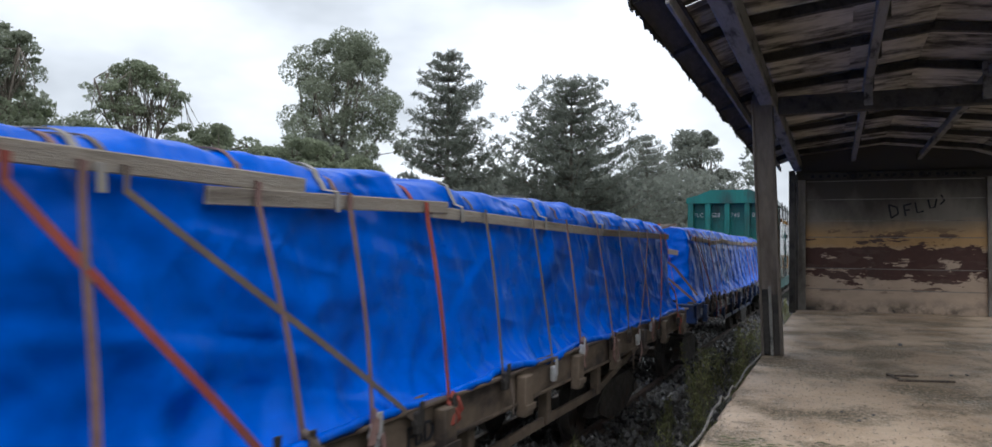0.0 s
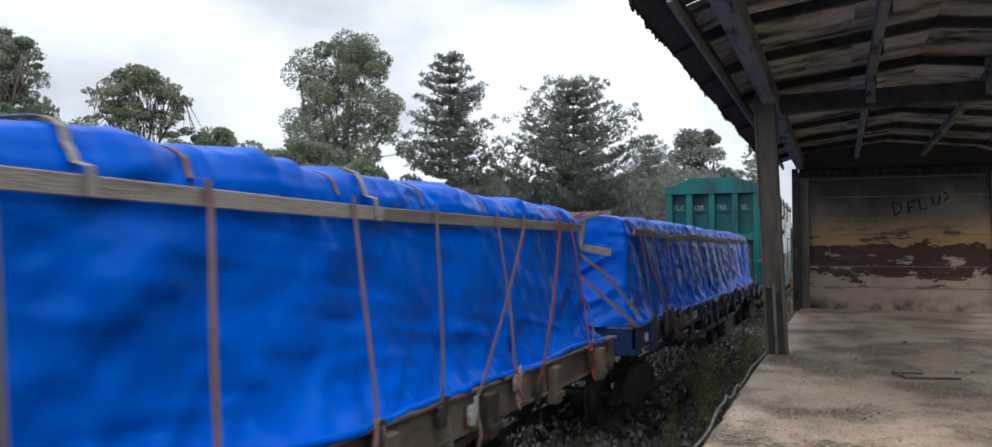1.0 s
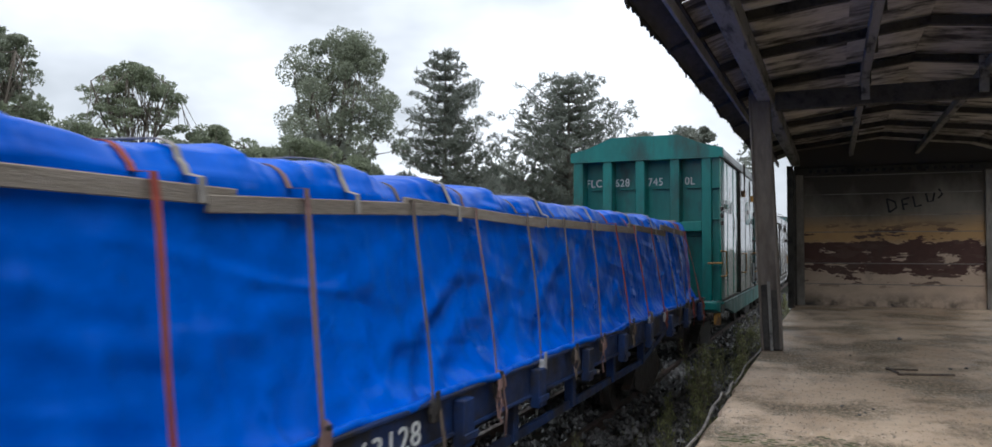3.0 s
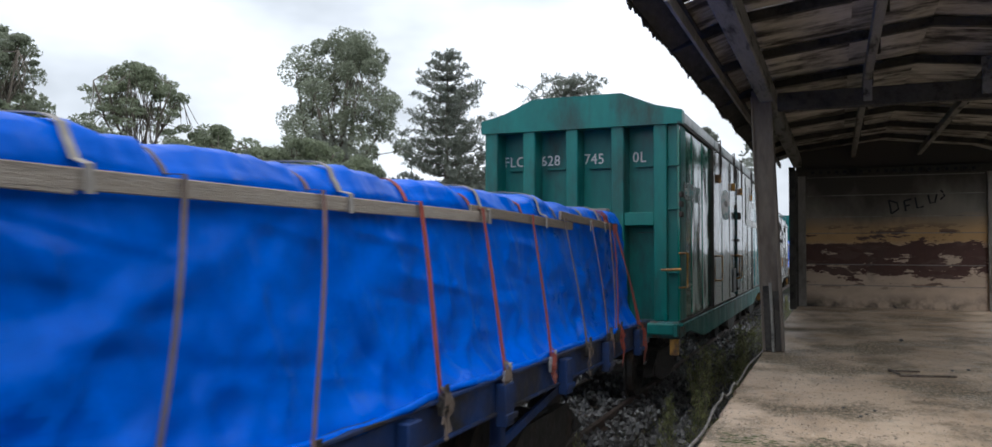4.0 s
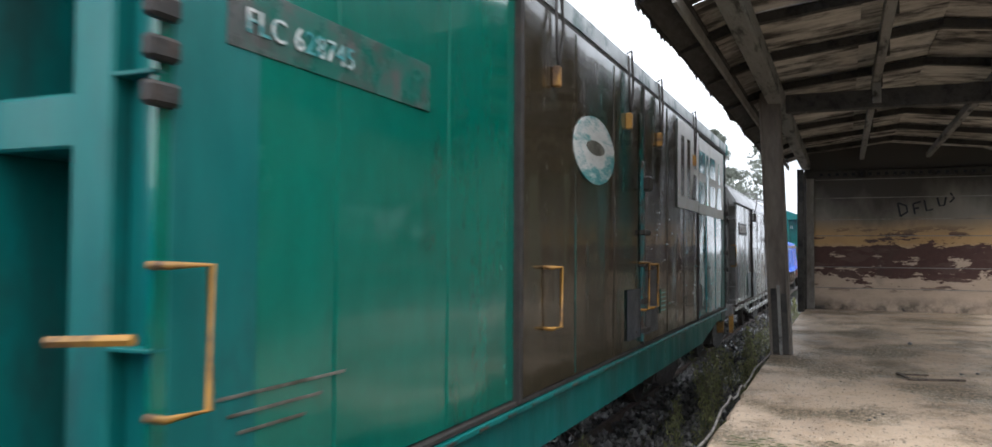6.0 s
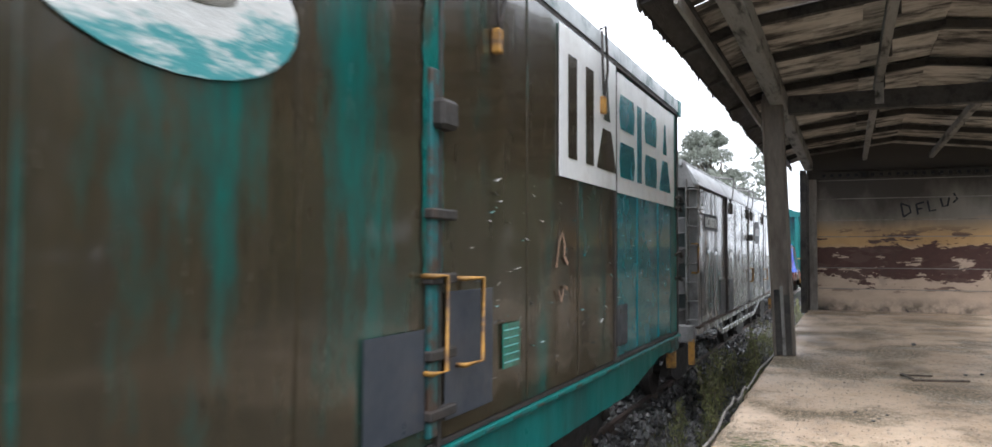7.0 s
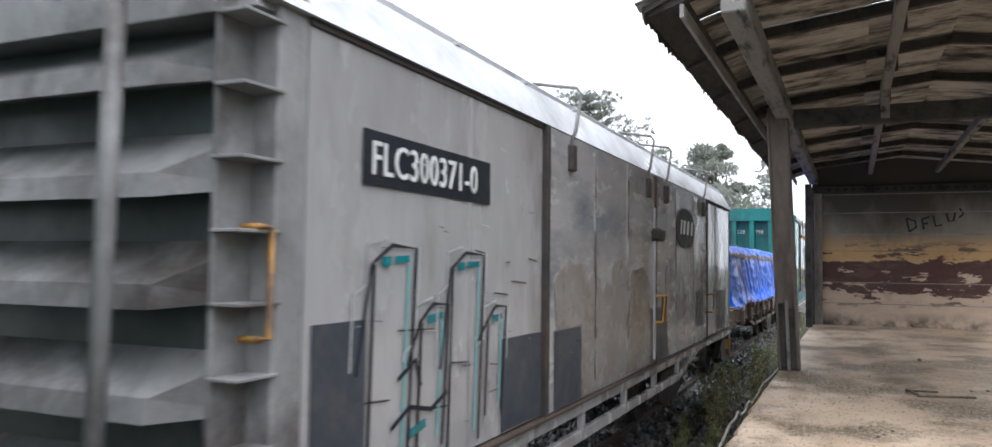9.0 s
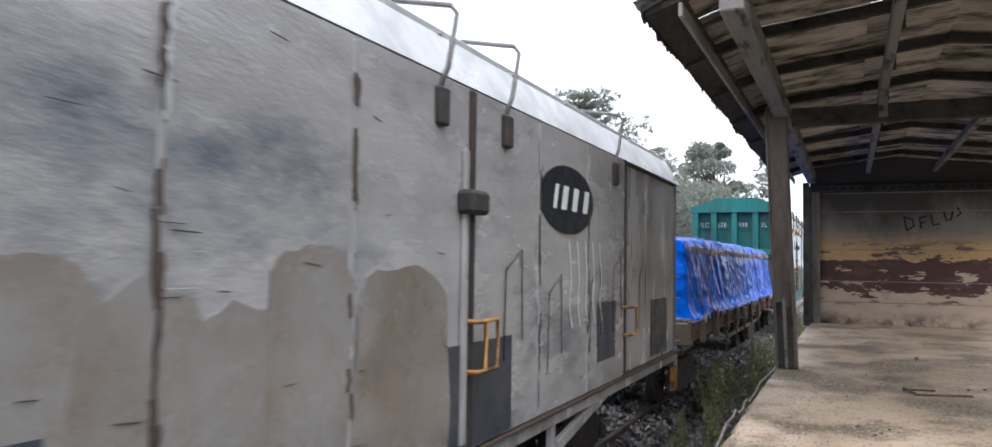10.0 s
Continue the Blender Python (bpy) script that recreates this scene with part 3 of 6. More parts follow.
def platform():
    bm = bmesh.new()
    # slab with a slightly broken edge towards the track
    rnd = random.Random(3)
    ys = [-14 + i * 0.25 for i in range(0, 153)]
    prof = []
    for y in ys:
        c = EDGE + 0.02 * noise.noise((y * 1.7, 0.3, 0)) + (0.03 if rnd.random() < 0.06 else 0)
        prof.append([bm.verts.new(p) for p in ((c + 0.05, y, GROUND - 1.0), (c, y, -0.035), (c + 0.035, y, 0.0), (4.4, y, 0.0), (4.4, y, GROUND - 1.0))])
    for a, b in zip(prof, prof[1:]):
        for k in range(4):
            bm.faces.new((a[k], a[k + 1], b[k + 1], b[k]))
    bm.faces.new(prof[0])
    bm.faces.new(prof[-1][::-1])
    ob = part("platform", bm, M["concrete"])
    tagged(ob, "worn stained concrete platform floor with damp patches", "platform", kind="structure")
    rd = np.random.default_rng(12)
    cs = [(rd.uniform(-0.9, 2.6), 6.75 + 0.17 * rd.normal() + 0.1 * math.sin(i * 0.9), 0.0, rd.uniform(0.008, 0.028)) for i in range(340)]
    bm = bmesh.new()
    for x, y, z, r in cs:
        n_ = 7
        ring = [bm.verts.new((x + r * 1.6 * rd.uniform(0.6, 1.2) * math.cos(a), y + r * rd.uniform(0.6, 1.2) * math.sin(a), 0.0005)) for a in [6.283 * k / n_ for k in range(n_)]]
        top = bm.verts.new((x, y, r * 0.13 + 0.003))
        for k in range(n_):
            bm.faces.new((ring[k], ring[(k + 1) % n_], top))
    tagged(part("drip_line_moss", bm, M["lawn"], smooth=True), "dark mossy dirt along the roof's drip line", "moss", kind="stuff")
    rd = np.random.default_rng(14)
    vs, fs = [], []
    base = np.array([(0, 0, 1), (1, 0, 0), (0, 1, 0), (-1, 0, 0), (0, -1, 0)], float)
    for i in range(2600):
        x, y, r = rd.uniform(-1.0, 3.2), 5.2 + 10 * rd.uniform() ** 1.5, rd.uniform(0.003, 0.011)
        if noise.noise((x * 0.9, y * 0.6, 8)) < rd.uniform(-0.5, 0.35):
            continue
        p = base * r * rd.uniform(0.6, 1.3, (5, 3)) * (1, 1, 0.6) + (x, y, 0.0008)
        q = len(vs)
        vs += p.tolist()
        fs += [(q, q + 1, q + 2), (q, q + 2, q + 3), (q, q + 3, q + 4), (q, q + 4, q + 1)]
    me = bpy.data.meshes.new("mesh")
    me.from_pydata(vs, [], fs)
    tagged(part("grit", me, M["deck_wood"]), "fine dark grit scattered over the concrete floor", "grit", kind="stuff")
    # a pale cable lying along the edge
    pts = [(EDGE - 0.02 + 0.022 * math.sin(y * 2.1) + 0.03 * noise.noise((y * 0.8, 5, 0)), y, 0.012 + 0.012 * math.sin(y * 3.3) + (0.05 if abs(y - 8.6) < 0.15 or abs(y - 9.3) < 0.12 else 0)) for y in [5 + 0.15 * i for i in range(58)]]
    bm = bmesh.new()
    tube(bm, pts, 0.013, 6)
    ob = part("cable", bm, M["cable"], smooth=True)
    tagged(ob, "pale loose cable lying along the platform edge", "cable")
    # broken wooden frame lying on the floor
    f = thing("broken_board_frame", "small broken wooden frame lying on the platform", "wooden frame", pose(0.98, 11.3, 0.0, 0, 0, 12))
    boxes("slat", M["deck_wood"], f, (-0.36, 0.02, 0.16, 0.20, 0.003, 0.022))
    boxes("slat", M["deck_wood"], f, (-0.36, 0.30, -0.24, -0.19, 0.003, 0.025)).rotation_euler = (0, 0, radians(5))
    boxes("slat", M["deck_wood"], f, (-0.36, -0.31, -0.22, 0.2, 0.022, 0.036))
    for i, (x, y, r) in enumerate(((1.35, 11.75, 0.03), (1.55, 11.9, 0.028), (0.2, 8.2, 0.022), (0.05, 8.6, 0.018), (0.25, 8.35, 0.016), (0.33, 8.55, 0.02), (-0.05, 10.5, 0.015), (1.0, 15.2, 0.05), (0.2, 12.7, 0.02))):
        bm = bmesh.new()
        bmesh.ops.create_icosphere(bm, subdivisions=1, radius=r)
        for v in bm.verts:
            v.co = v.co * random.uniform(0.7, 1.2)
            v.co.z *= 0.5
        st = part("pebble", bm, M["ballast"])
        st.location = (x, y, r * 0.42)
        tagged(st, "small dark stone chip on the concrete floor", "pebble", "chips on the platform")


to_site(platform)

# ---- the open goods shed ----
WALLY = 23.6
RIDGE_X, RIDGE_Z, EAVE_X, EAVE_Z, PLATE_X = 1.15, 4.47, -1.82, 3.93, -0.88
RIGHT_X = 4.05


KINK_X, KINK_Z, FRONT = -0.95, 4.22, 7.15


def roof_z(x):
    """Low-pitched sheets that break downwards over the wall plate."""
    d = abs(x - RIDGE_X)
    flat = RIDGE_X - KINK_X
    if d < flat:
        return RIDGE_Z - d * (RIDGE_Z - KINK_Z) / flat
    return KINK_Z - (d - flat) * (KINK_Z - EAVE_Z) / (KINK_X - EAVE_X)


def shed():
    # gable wall, thick, up to the roof
    bm = bmesh.new()
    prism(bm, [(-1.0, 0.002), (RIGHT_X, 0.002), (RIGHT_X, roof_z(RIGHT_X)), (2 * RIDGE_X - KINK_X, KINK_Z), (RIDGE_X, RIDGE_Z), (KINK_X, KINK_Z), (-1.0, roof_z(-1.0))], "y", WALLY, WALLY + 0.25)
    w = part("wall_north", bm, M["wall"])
    tagged(w, "flaking gable wall with ochre and dark red paint, darker on top", "wall", kind="structure")
    # precast wall joints and ribs
    bm = bmesh.new()
    for z in (0.58, 1.14, 1.98, 2.42, 3.0, 3.5):
        box(bm, -0.72, 3.5, WALLY - 0.012, WALLY - 0.002, z, z + 0.022, bevel=0.003)
    tagged(part("wall_joint", bm, M["column"], w), kind="stuff")
    for x in (-0.95, 3.55):
        bm = bmesh.new()
        box(bm, x, x + 0.2, WALLY - 0.10, WALLY, 0.0, 3.62, bevel=0.012)
        part("pilaster", bm, M["column"], w, "dark concrete pilaster")
    bm = bmesh.new()
    box(bm, -0.95, 3.75, WALLY - 0.14, WALLY, 3.55, 3.74, bevel=0.012)
    part("wall_beam", bm, M["rotwood"], w)
    for i in range(20):
        bm = bmesh.new()
        box(bm, -0.6 + i * 0.2, -0.52 + i * 0.2, WALLY - 0.155, WALLY - 0.13, 3.60, 3.67)
        part("block_end", bm, M["black"], w)
    # scrawled marks, too worn to read
    marks = (((1.30, 2.86), (1.36, 2.5)), ((1.30, 2.86), (1.50, 2.78), (1.53, 2.62), (1.36, 2.5)), ((1.66, 2.83), (1.70, 2.56)), ((1.66, 2.83), (1.84, 2.88)), ((1.68, 2.7), (1.80, 2.72)),
             ((1.92, 2.92), (1.97, 2.64), (2.12, 2.68)), ((2.22, 2.98), (2.27, 2.76), (2.38, 2.78), (2.42, 3.0)), ((2.52, 3.1), (2.6, 2.95), (2.5, 2.85)))
    for mk in marks:
        bm = bmesh.new()
        ribbon(bm, [(x, WALLY - 0.006, z) for x, z in mk], [(0, -1, 0)] * len(mk), 0.045, 0.003)
        part("scrawl", bm, M["black"], w, "worn black sprayed mark")
    # column: concrete post, leaning towards the track
    def column(y, lean=True):
        c = thing("column", "leaning brown-stained post of the open shed", "column", pose(-0.88, y, 0.0, 0, -2.3 if lean else 0, 0), "columns of the shed")
        bm = bmesh.new()
        box(bm, -0.14, 0.14, -0.11, 0.11, 0.0, 4.0, bevel=0.018)
        part("shaft", bm, M["post"], c)
        boxes("rib", M["post"], c, (-0.155, -0.115, -0.125, 0.125, 0.0, 3.9), bevel=0.008)
        boxes("rib", M["post"], c, (0.115, 0.155, -0.125, 0.125, 0.0, 3.9), bevel=0.008)
        boxes("batten", M["strutwood"], c, (-0.02, 0.025, -0.16, -0.127, 0.0, 1.05), label="pale wooden batten")
        boxes("scorch_plate", M["rotwood"], c, (-0.112, -0.026, -0.126, -0.113, 0.02, 1.0))
        boxes("scorch_plate", M["rotwood"], c, (0.03, 0.112, -0.126, -0.113, 0.02, 0.92))
        return c
    column(12.95)
    # frame of a passage beside the wall
    p = thing("passage_frame", "dark timber posts of a passage beside the wall", "door frame", pose(-1.0, 22.3, 0))
    boxes("post", M["rotwood"], p, (-0.12, 0.04, 0.0, 0.14, 0.0, 3.7))
    boxes("post", M["rotwood"], p, (-0.08, 0.06, 1.0, 1.14, 0.0, 3.7))
    # wall plate beam along the columns, tie beams, long struts, rafters, sheets
    b = thing("wall_plate", "heavy dark timber beam along the column heads", "beam", pose(0, 0, 0))
    boxes("beam", M["strutwood"], b, (-1.06, -0.84, FRONT + 0.1, WALLY - 0.1, 3.80, 4.06), bevel=0.015)
    boxes("fascia", M["column"], b, (-1.42, -1.38, FRONT + 0.1, WALLY, 3.80, 3.93))
    bm = bmesh.new()
    prism(bm, [(EAVE_X + 0.07, roof_z(EAVE_X + 0.07) - 0.10), (EAVE_X + 0.42, roof_z(EAVE_X + 0.42) - 0.05), (EAVE_X + 0.42, roof_z(EAVE_X + 0.42) - 0.022), (EAVE_X + 0.07, roof_z(EAVE_X + 0.07) - 0.03)], "y", FRONT + 0.05, WALLY)
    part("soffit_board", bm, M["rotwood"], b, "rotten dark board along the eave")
    zr = roof_z(EAVE_X + 0.08)
    for i in range(17):
        ya, n_ = FRONT + 0.05 + i * 0.98, 28
        low = []
        for q in range(n_ + 1):
            y = ya + 0.98 * q / n_
            jag = 0.05 + 0.09 * noise.noise((y * 0.9, 2, 0)) + 0.08 * max(0.0, noise.noise((y * 5.0, 5, 0))) + 0.05 * noise.noise((y * 17.0, 8, 0))
            low.append((y, zr - 0.085 - max(0.0, jag)))
        bm = bmesh.new()
        prism(bm, [(ya + 0.98, zr - 0.045), (ya, zr - 0.045)] + low, "x", EAVE_X + 0.072, EAVE_X + 0.084)
        part("eave_flap", bm, M["rotwood"], b, "ragged rotten edge hanging from the eave")
    t = thing("tie_beam", "dark timber tie beam spanning the shed", "beam", pose(0, 12.95, 0))
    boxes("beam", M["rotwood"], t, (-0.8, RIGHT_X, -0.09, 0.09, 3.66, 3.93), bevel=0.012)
    for x in (0.45, 1.95):
        boxes("post", M["strutwood"], t, (x - 0.06, x + 0.06, -0.15, -0.095, 3.72, roof_z(x) - 0.14))
    for x in (0.45, 2.02):
        s_ = thing("roof_strut", "long grey timber strut hung under the rafters", "strut", pose(0, 0, 0), "struts under the roof")
        boxes("bar", M["strutwood"], s_, (x - 0.055, x + 0.055, FRONT + 0.15, WALLY - 0.12, 4.02, 4.17), bevel=0.01)
        for y in (9.37, 11.27, 13.4, 15.75, 17.9, 20.1):
            boxes("hanger", M["rotwood"], s_, (x + 0.05, x + 0.10, y - 0.05, y + 0.05, 4.05, roof_z(x) - 0.10))
    ry = [7.3, 9.37, 11.27, 13.4, 15.75, 17.9, 20.1, 22.1]
    for y in ry:
        r = thing("rafter", "dark weathered timber rafter under the roof sheets", "rafter", pose(0, y, 0), "rafters of the shed")
        for x0, x1 in ((EAVE_X + 0.1, KINK_X), (KINK_X, RIDGE_X), (RIDGE_X, 2 * RIDGE_X - KINK_X), (2 * RIDGE_X - KINK_X, RIGHT_X)):
            bm = bmesh.new()
            prism(bm, [(x0, roof_z(x0) - 0.13), (x1, roof_z(x1) - 0.13), (x1, roof_z(x1) - 0.02), (x0, roof_z(x0) - 0.02)], "y", -0.05, 0.05)
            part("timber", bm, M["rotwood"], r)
    ro = tagged(new("roof"), "sagging shed roof of stained weathered sheets", "roof", kind="structure")
    rnd = random.Random(5)
    ys = [FRONT, 8.3, 9.37, 11.27, 13.4, 15.75, 17.9, 20.1, 22.1, WALLY + 0.3]
    for y0, y1 in zip(ys, ys[1:]):
        for x0, x1 in ((EAVE_X, KINK_X), (KINK_X, 0.2), (0.2, RIDGE_X), (RIDGE_X, 2.2), (2.2, 2 * RIDGE_X - KINK_X), (2 * RIDGE_X - KINK_X, RIGHT_X + 0.3)):
            bm = bmesh.new()
            d = rnd.uniform(-0.008, 0.008)
            n_ = max(12, int((y1 - y0) / 0.09))
            edge = x0 == EAVE_X
            grid = []
            for i in range(n_ + 1):
                y = y0 + (y1 - y0) * i / n_ - (0.0 if i else 0.03)
                row = []
                for j in range(5):
                    x = x0 + (x1 - x0) * j / 4
                    if edge and j == 0:
                        x += 0.05 * noise.noise((y * 2.3, 1, 0)) + 0.07 * max(0, noise.noise((y * 6, 4, 0)))
                    row.append((x, y, roof_z(x) + d + 0.006 * i / n_ + 0.012 * math.sin(y * 2 * math.pi / 0.18) + (-0.05 * max(0, noise.noise((y * 3, 7, 0))) if edge and j == 0 else 0)))
                grid.append(row)
            lo = [[bm.verts.new(p) for p in r_] for r_ in grid]
            hi = [[bm.verts.new((p[0], p[1], p[2] + 0.012)) for p in r_] for r_ in grid]
            for i in range(n_):
                for j in range(4):
                    bm.faces.new((lo[i][j], lo[i][j + 1], lo[i + 1][j + 1], lo[i + 1][j]))
                    bm.faces.new((hi[i][j], hi[i + 1][j], hi[i + 1][j + 1], hi[i][j + 1]))
            for i in range(n_):
                for j in (0, 4):
                    bm.faces.new((lo[i][j], lo[i + 1][j], hi[i + 1][j], hi[i][j]))
            for j in range(4):
                for i in (0, n_):
                    bm.faces.new((lo[i][j], lo[i][j + 1], hi[i][j + 1], hi[i][j]))
            part("sheet", bm, M["sheet"], ro)
    # posts of the open back side
    for y in (7.5, 12.95, 18.4):
        p2 = thing("column", "square grey concrete post on the shed's far side", "column", pose(3.95, y, 0.0), "columns of the shed")
        boxes("shaft", M["column"], p2, (-0.12, 0.12, -0.11, 0.11, 0.0, roof_z(3.95) - 0.1), bevel=0.018)
    pi = thing("downpipe", "pale thin pipe fixed near the wall corner", "pipe", pose(3.86, WALLY - 0.3, 0))
    bm = bmesh.new()
    tube(bm, [(0, 0, 0), (0, 0, 3.6)], 0.03, 8)
    part("pipe", bm, M["cable"], pi)


to_site(shed)

# ---- running gear ----
def bogie(parent, y):
    """Two wheelsets in cast side frames; the wheelsets turn."""
    bm = bmesh.new()
    for x in (-0.78, 0.78):
        prism(bm, [(y - 1.05, 0.30), (y - 0.8, 0.46), (y - 0.55, 0.60), (y + 0.55, 0.60), (y + 0.8, 0.46), (y + 1.05, 0.30), (y + 0.75, 0.28), (y + 0.35, 0.16), (y - 0.35, 0.16), (y - 0.75, 0.28)], "x", x - 0.06, x + 0.06)
        for k in range(4):
            tube(bm, [(x, y - 0.18 + k * 0.12, 0.2), (x, y - 0.18 + k * 0.12, 0.52)], 0.05, 8)
    box(bm, -0.8, 0.8, y - 0.18, y + 0.18, 0.40, 0.62, bevel=0.02)
    bo = part("bogie", bm, M["iron"], parent)
    for dy in (-0.78, 0.78):
        bm = bmesh.new()
        for x in (-0.53, 0.53):
            s_ = 1 if x > 0 else -1
            tube(bm, [(x - 0.055, 0, 0), (x + 0.055, 0, 0)], 0.36, 20)
            tube(bm, [(x - 0.07 * s_, 0, 0), (x - 0.045 * s_, 0, 0)], 0.385, 20)
            for a in range(3):
                b_ = a * 2.094
                tube(bm, [(x + s_ * 0.058, 0.2 * math.cos(b_), 0.2 * math.sin(b_)), (x + s_ * 0.066, 0.2 * math.cos(b_), 0.2 * math.sin(b_))], 0.04, 8)
        tube(bm, [(-0.86, 0, 0), (0.86, 0, 0)], 0.07, 10)
        ws = part("wheelset", bm, M["iron"], bo)
        ws.location = (0, y + dy, 0.36)
        WHEELS.append((ws, ws.location.copy()))


def coupler(parent, y, d):
    bm = bmesh.new()
    box(bm, -0.1, 0.1, min(y, y + d * 0.55), max(y, y + d * 0.55), 0.62, 0.82, bevel=0.02)
    box(bm, -0.17, 0.17, min(y + d * 0.42, y + d * 0.66), max(y + d * 0.42, y + d * 0.66), 0.58, 0.88, bevel=0.04)
    part("coupler", bm, M["iron"], parent)
    bm = bmesh.new()
    tube(bm, [(0.45, y, 0.75), (0.45, y + d * 0.3, 0.62), (0.42, y + d * 0.6, 0.52)], 0.025, 8)
    part("brake_hose", bm, M["black"], parent)


# ---- flat wagons under blue sheeted loads ----
def flat_wagon(name_label, y0, length, steel, mark, bare=(0, 0)):
    """y0: near end of the deck."""
    w = thing("flat_wagon", name_label, "railway wagon", pose(TX, y0, RAIL), "wagons of the train", rides=True)
    L = length
    for s_ in (-1, 1):
        bm = bmesh.new()
        x = 1.32 * s_
        box(bm, min(x, x - 0.06 * s_), max(x, x - 0.06 * s_), 0, L, 1.06, 1.27, bevel=0.01)
        sill = part("side_sill", bm, steel, w)
        boxes("flange", steel, sill, (min(x + 0.035 * s_, x - 0.06 * s_), max(x + 0.035 * s_, x - 0.06 * s_), 0, L, 1.262, 1.285), bevel=0.005)
        boxes("flange", steel, sill, (min(x + 0.02 * s_, x - 0.06 * s_), max(x + 0.02 * s_, x - 0.06 * s_), 0, L, 1.05, 1.07), bevel=0.004)
    for y in (0.0, L - 0.12):
        boxes("end_sill", steel, w, (-1.32, 1.32, y, y + 0.12, 0.98, 1.27), bevel=0.012)
    boxes("centre_sill", M["iron"], w, (-0.25, 0.25, 0.1, L - 0.1, 0.72, 1.05), bevel=0.02)
    # stake pockets
    k = int(L / 1.15)
    bm = bmesh.new()
    box(bm, 0, 0.075, -0.07, 0.07, 0.98, 1.24, bevel=0.008)
    box(bm, 0.075, 0.09, -0.09, 0.09, 1.02, 1.06, bevel=0.004)
    me = finish(bm)
    for i in range(k):
        for s_ in (1, -1):
            if bare[0] < 0.6 + i * (L - 1.2) / (k - 1) < bare[1]:
                continue
            o = part("stake_pocket", me, steel, w)
            o.location = (1.322 * s_, 0.6 + i * (L - 1.2) / (k - 1), 0)
            o.rotation_euler = (0, 0, 0 if s_ > 0 else math.pi)
    # deck planks
    n_ = int(L / 0.24)
    bm = bmesh.new()
    box(bm, -1.25, 1.25, 0, 0.225, 1.245, 1.30, bevel=0.006)
    me = finish(bm)
    for i in range(n_):
        o = part("deck_plank", me, M["deck_wood"], w)
        o.location = (0, 0.13 + i * (L - 0.26) / n_, random.uniform(-0.004, 0.004))
    # truss rod with queen posts
    for s_ in (-1, 1):
        x = 1.2 * s_
        a, b_, c, d = L * 0.16, L * 0.30, L * 0.70, L * 0.84
        bm = bmesh.new()
        pts = [(x, a, 1.06), (x, b_, 0.78), (x, c, 0.78), (x, d, 1.06)]
        for p, q in zip(pts, pts[1:]):
            box_between(bm, p, q, 0.035, 0.065)
        part("truss_bar", bm, steel, w)
        for j in range(5):
            y = b_ + (c - b_) * j / 4
            boxes("queen_post", steel, w, (x - 0.04, x + 0.04, y - 0.045, y + 0.045, 0.76, 1.07))
    boxes("air_tank", M["iron"], w, (-0.5, 0.5, L * 0.44, L * 0.56, 0.55, 0.85), bevel=0.12)
    bogie(w, 2.0)
    bogie(w, L - 2.0)
    coupler(w, 0.0, -1)
    coupler(w, L, 1)
    if mark:
        for txt, size, y, z, mat in mark:
            letters("painted_mark", txt, size, mat, w, Matrix.Translation((1.326, y, z)) @ SIDE, stretch=1.3 if len(txt) > 3 else 1.0)
    return w


def box_between(bm, p, q, w, h):
    p, q = Vector(p), Vector(q)
    d = q - p
    m = Matrix.Translation(p) @ d.to_track_quat("Y", "Z").to_matrix().to_4x4()
    box(bm, -w / 2, w / 2, 0, d.length, -h / 2, h / 2, bevel=min(w, h) * 0.12, m=m)


DECK, TOP = 1.30, 2.41


def tarp_section():
    """Half-round box outline of the load, from the platform side over the top: (x, h, nx, nh)."""
    pts = []
    for i in range(22):
        f = i / 22
        h = DECK - 0.03 + f * (TOP - 0.17 - DECK + 0.03)
        pts.append((1.17 - 0.09 * f + 0.12 * max(0.0, 1 - f / 0.24) ** 2, h, 1, 0.08))
    for i in range(8):
        a = i / 8 * math.pi / 2
        pts.append((1.08 - 0.16 + 0.16 * math.cos(a), TOP - 0.17 + 0.15 * math.sin(a), math.cos(a), math.sin(a)))
    for i in range(14):
        f = i / 13
        x = 0.92 * (1 - 2 * f)
        pts.append((x, TOP - 0.02 + 0.03 * (1 - (1 - 2 * f) ** 2), 0, 1))
    m = [(-x, h, -a, b) for x, h, a, b in pts[:30]][::-1]
    return pts + m


SECTION = tarp_section()
SKINS = {}


def end_swell(x, z, seed, flare):
    """How far the end of a sheet stands out: drape towards the deck, long slanting folds."""
    low = max(0.0, min(1.0, (TOP - z) / (TOP - DECK)))
    u = z - 0.5 * x
    r1 = max(0.0, 1 - abs(noise.noise((u * 2.6, (x + z) * 0.35, seed + 2))) * 4) ** 2
    r2 = max(0.0, 1 - abs(noise.noise((u * 6.0 + x, (x + z) * 0.7, seed + 5))) * 4) ** 2
    return 0.05 + flare * low ** 1.6 * (0.75 - 0.35 * x) + 0.095 * r1 * (0.4 + low) + 0.05 * r2 * (0.3 + low) + 0.03 * noise.noise((x * 1.7, z * 1.9, seed))


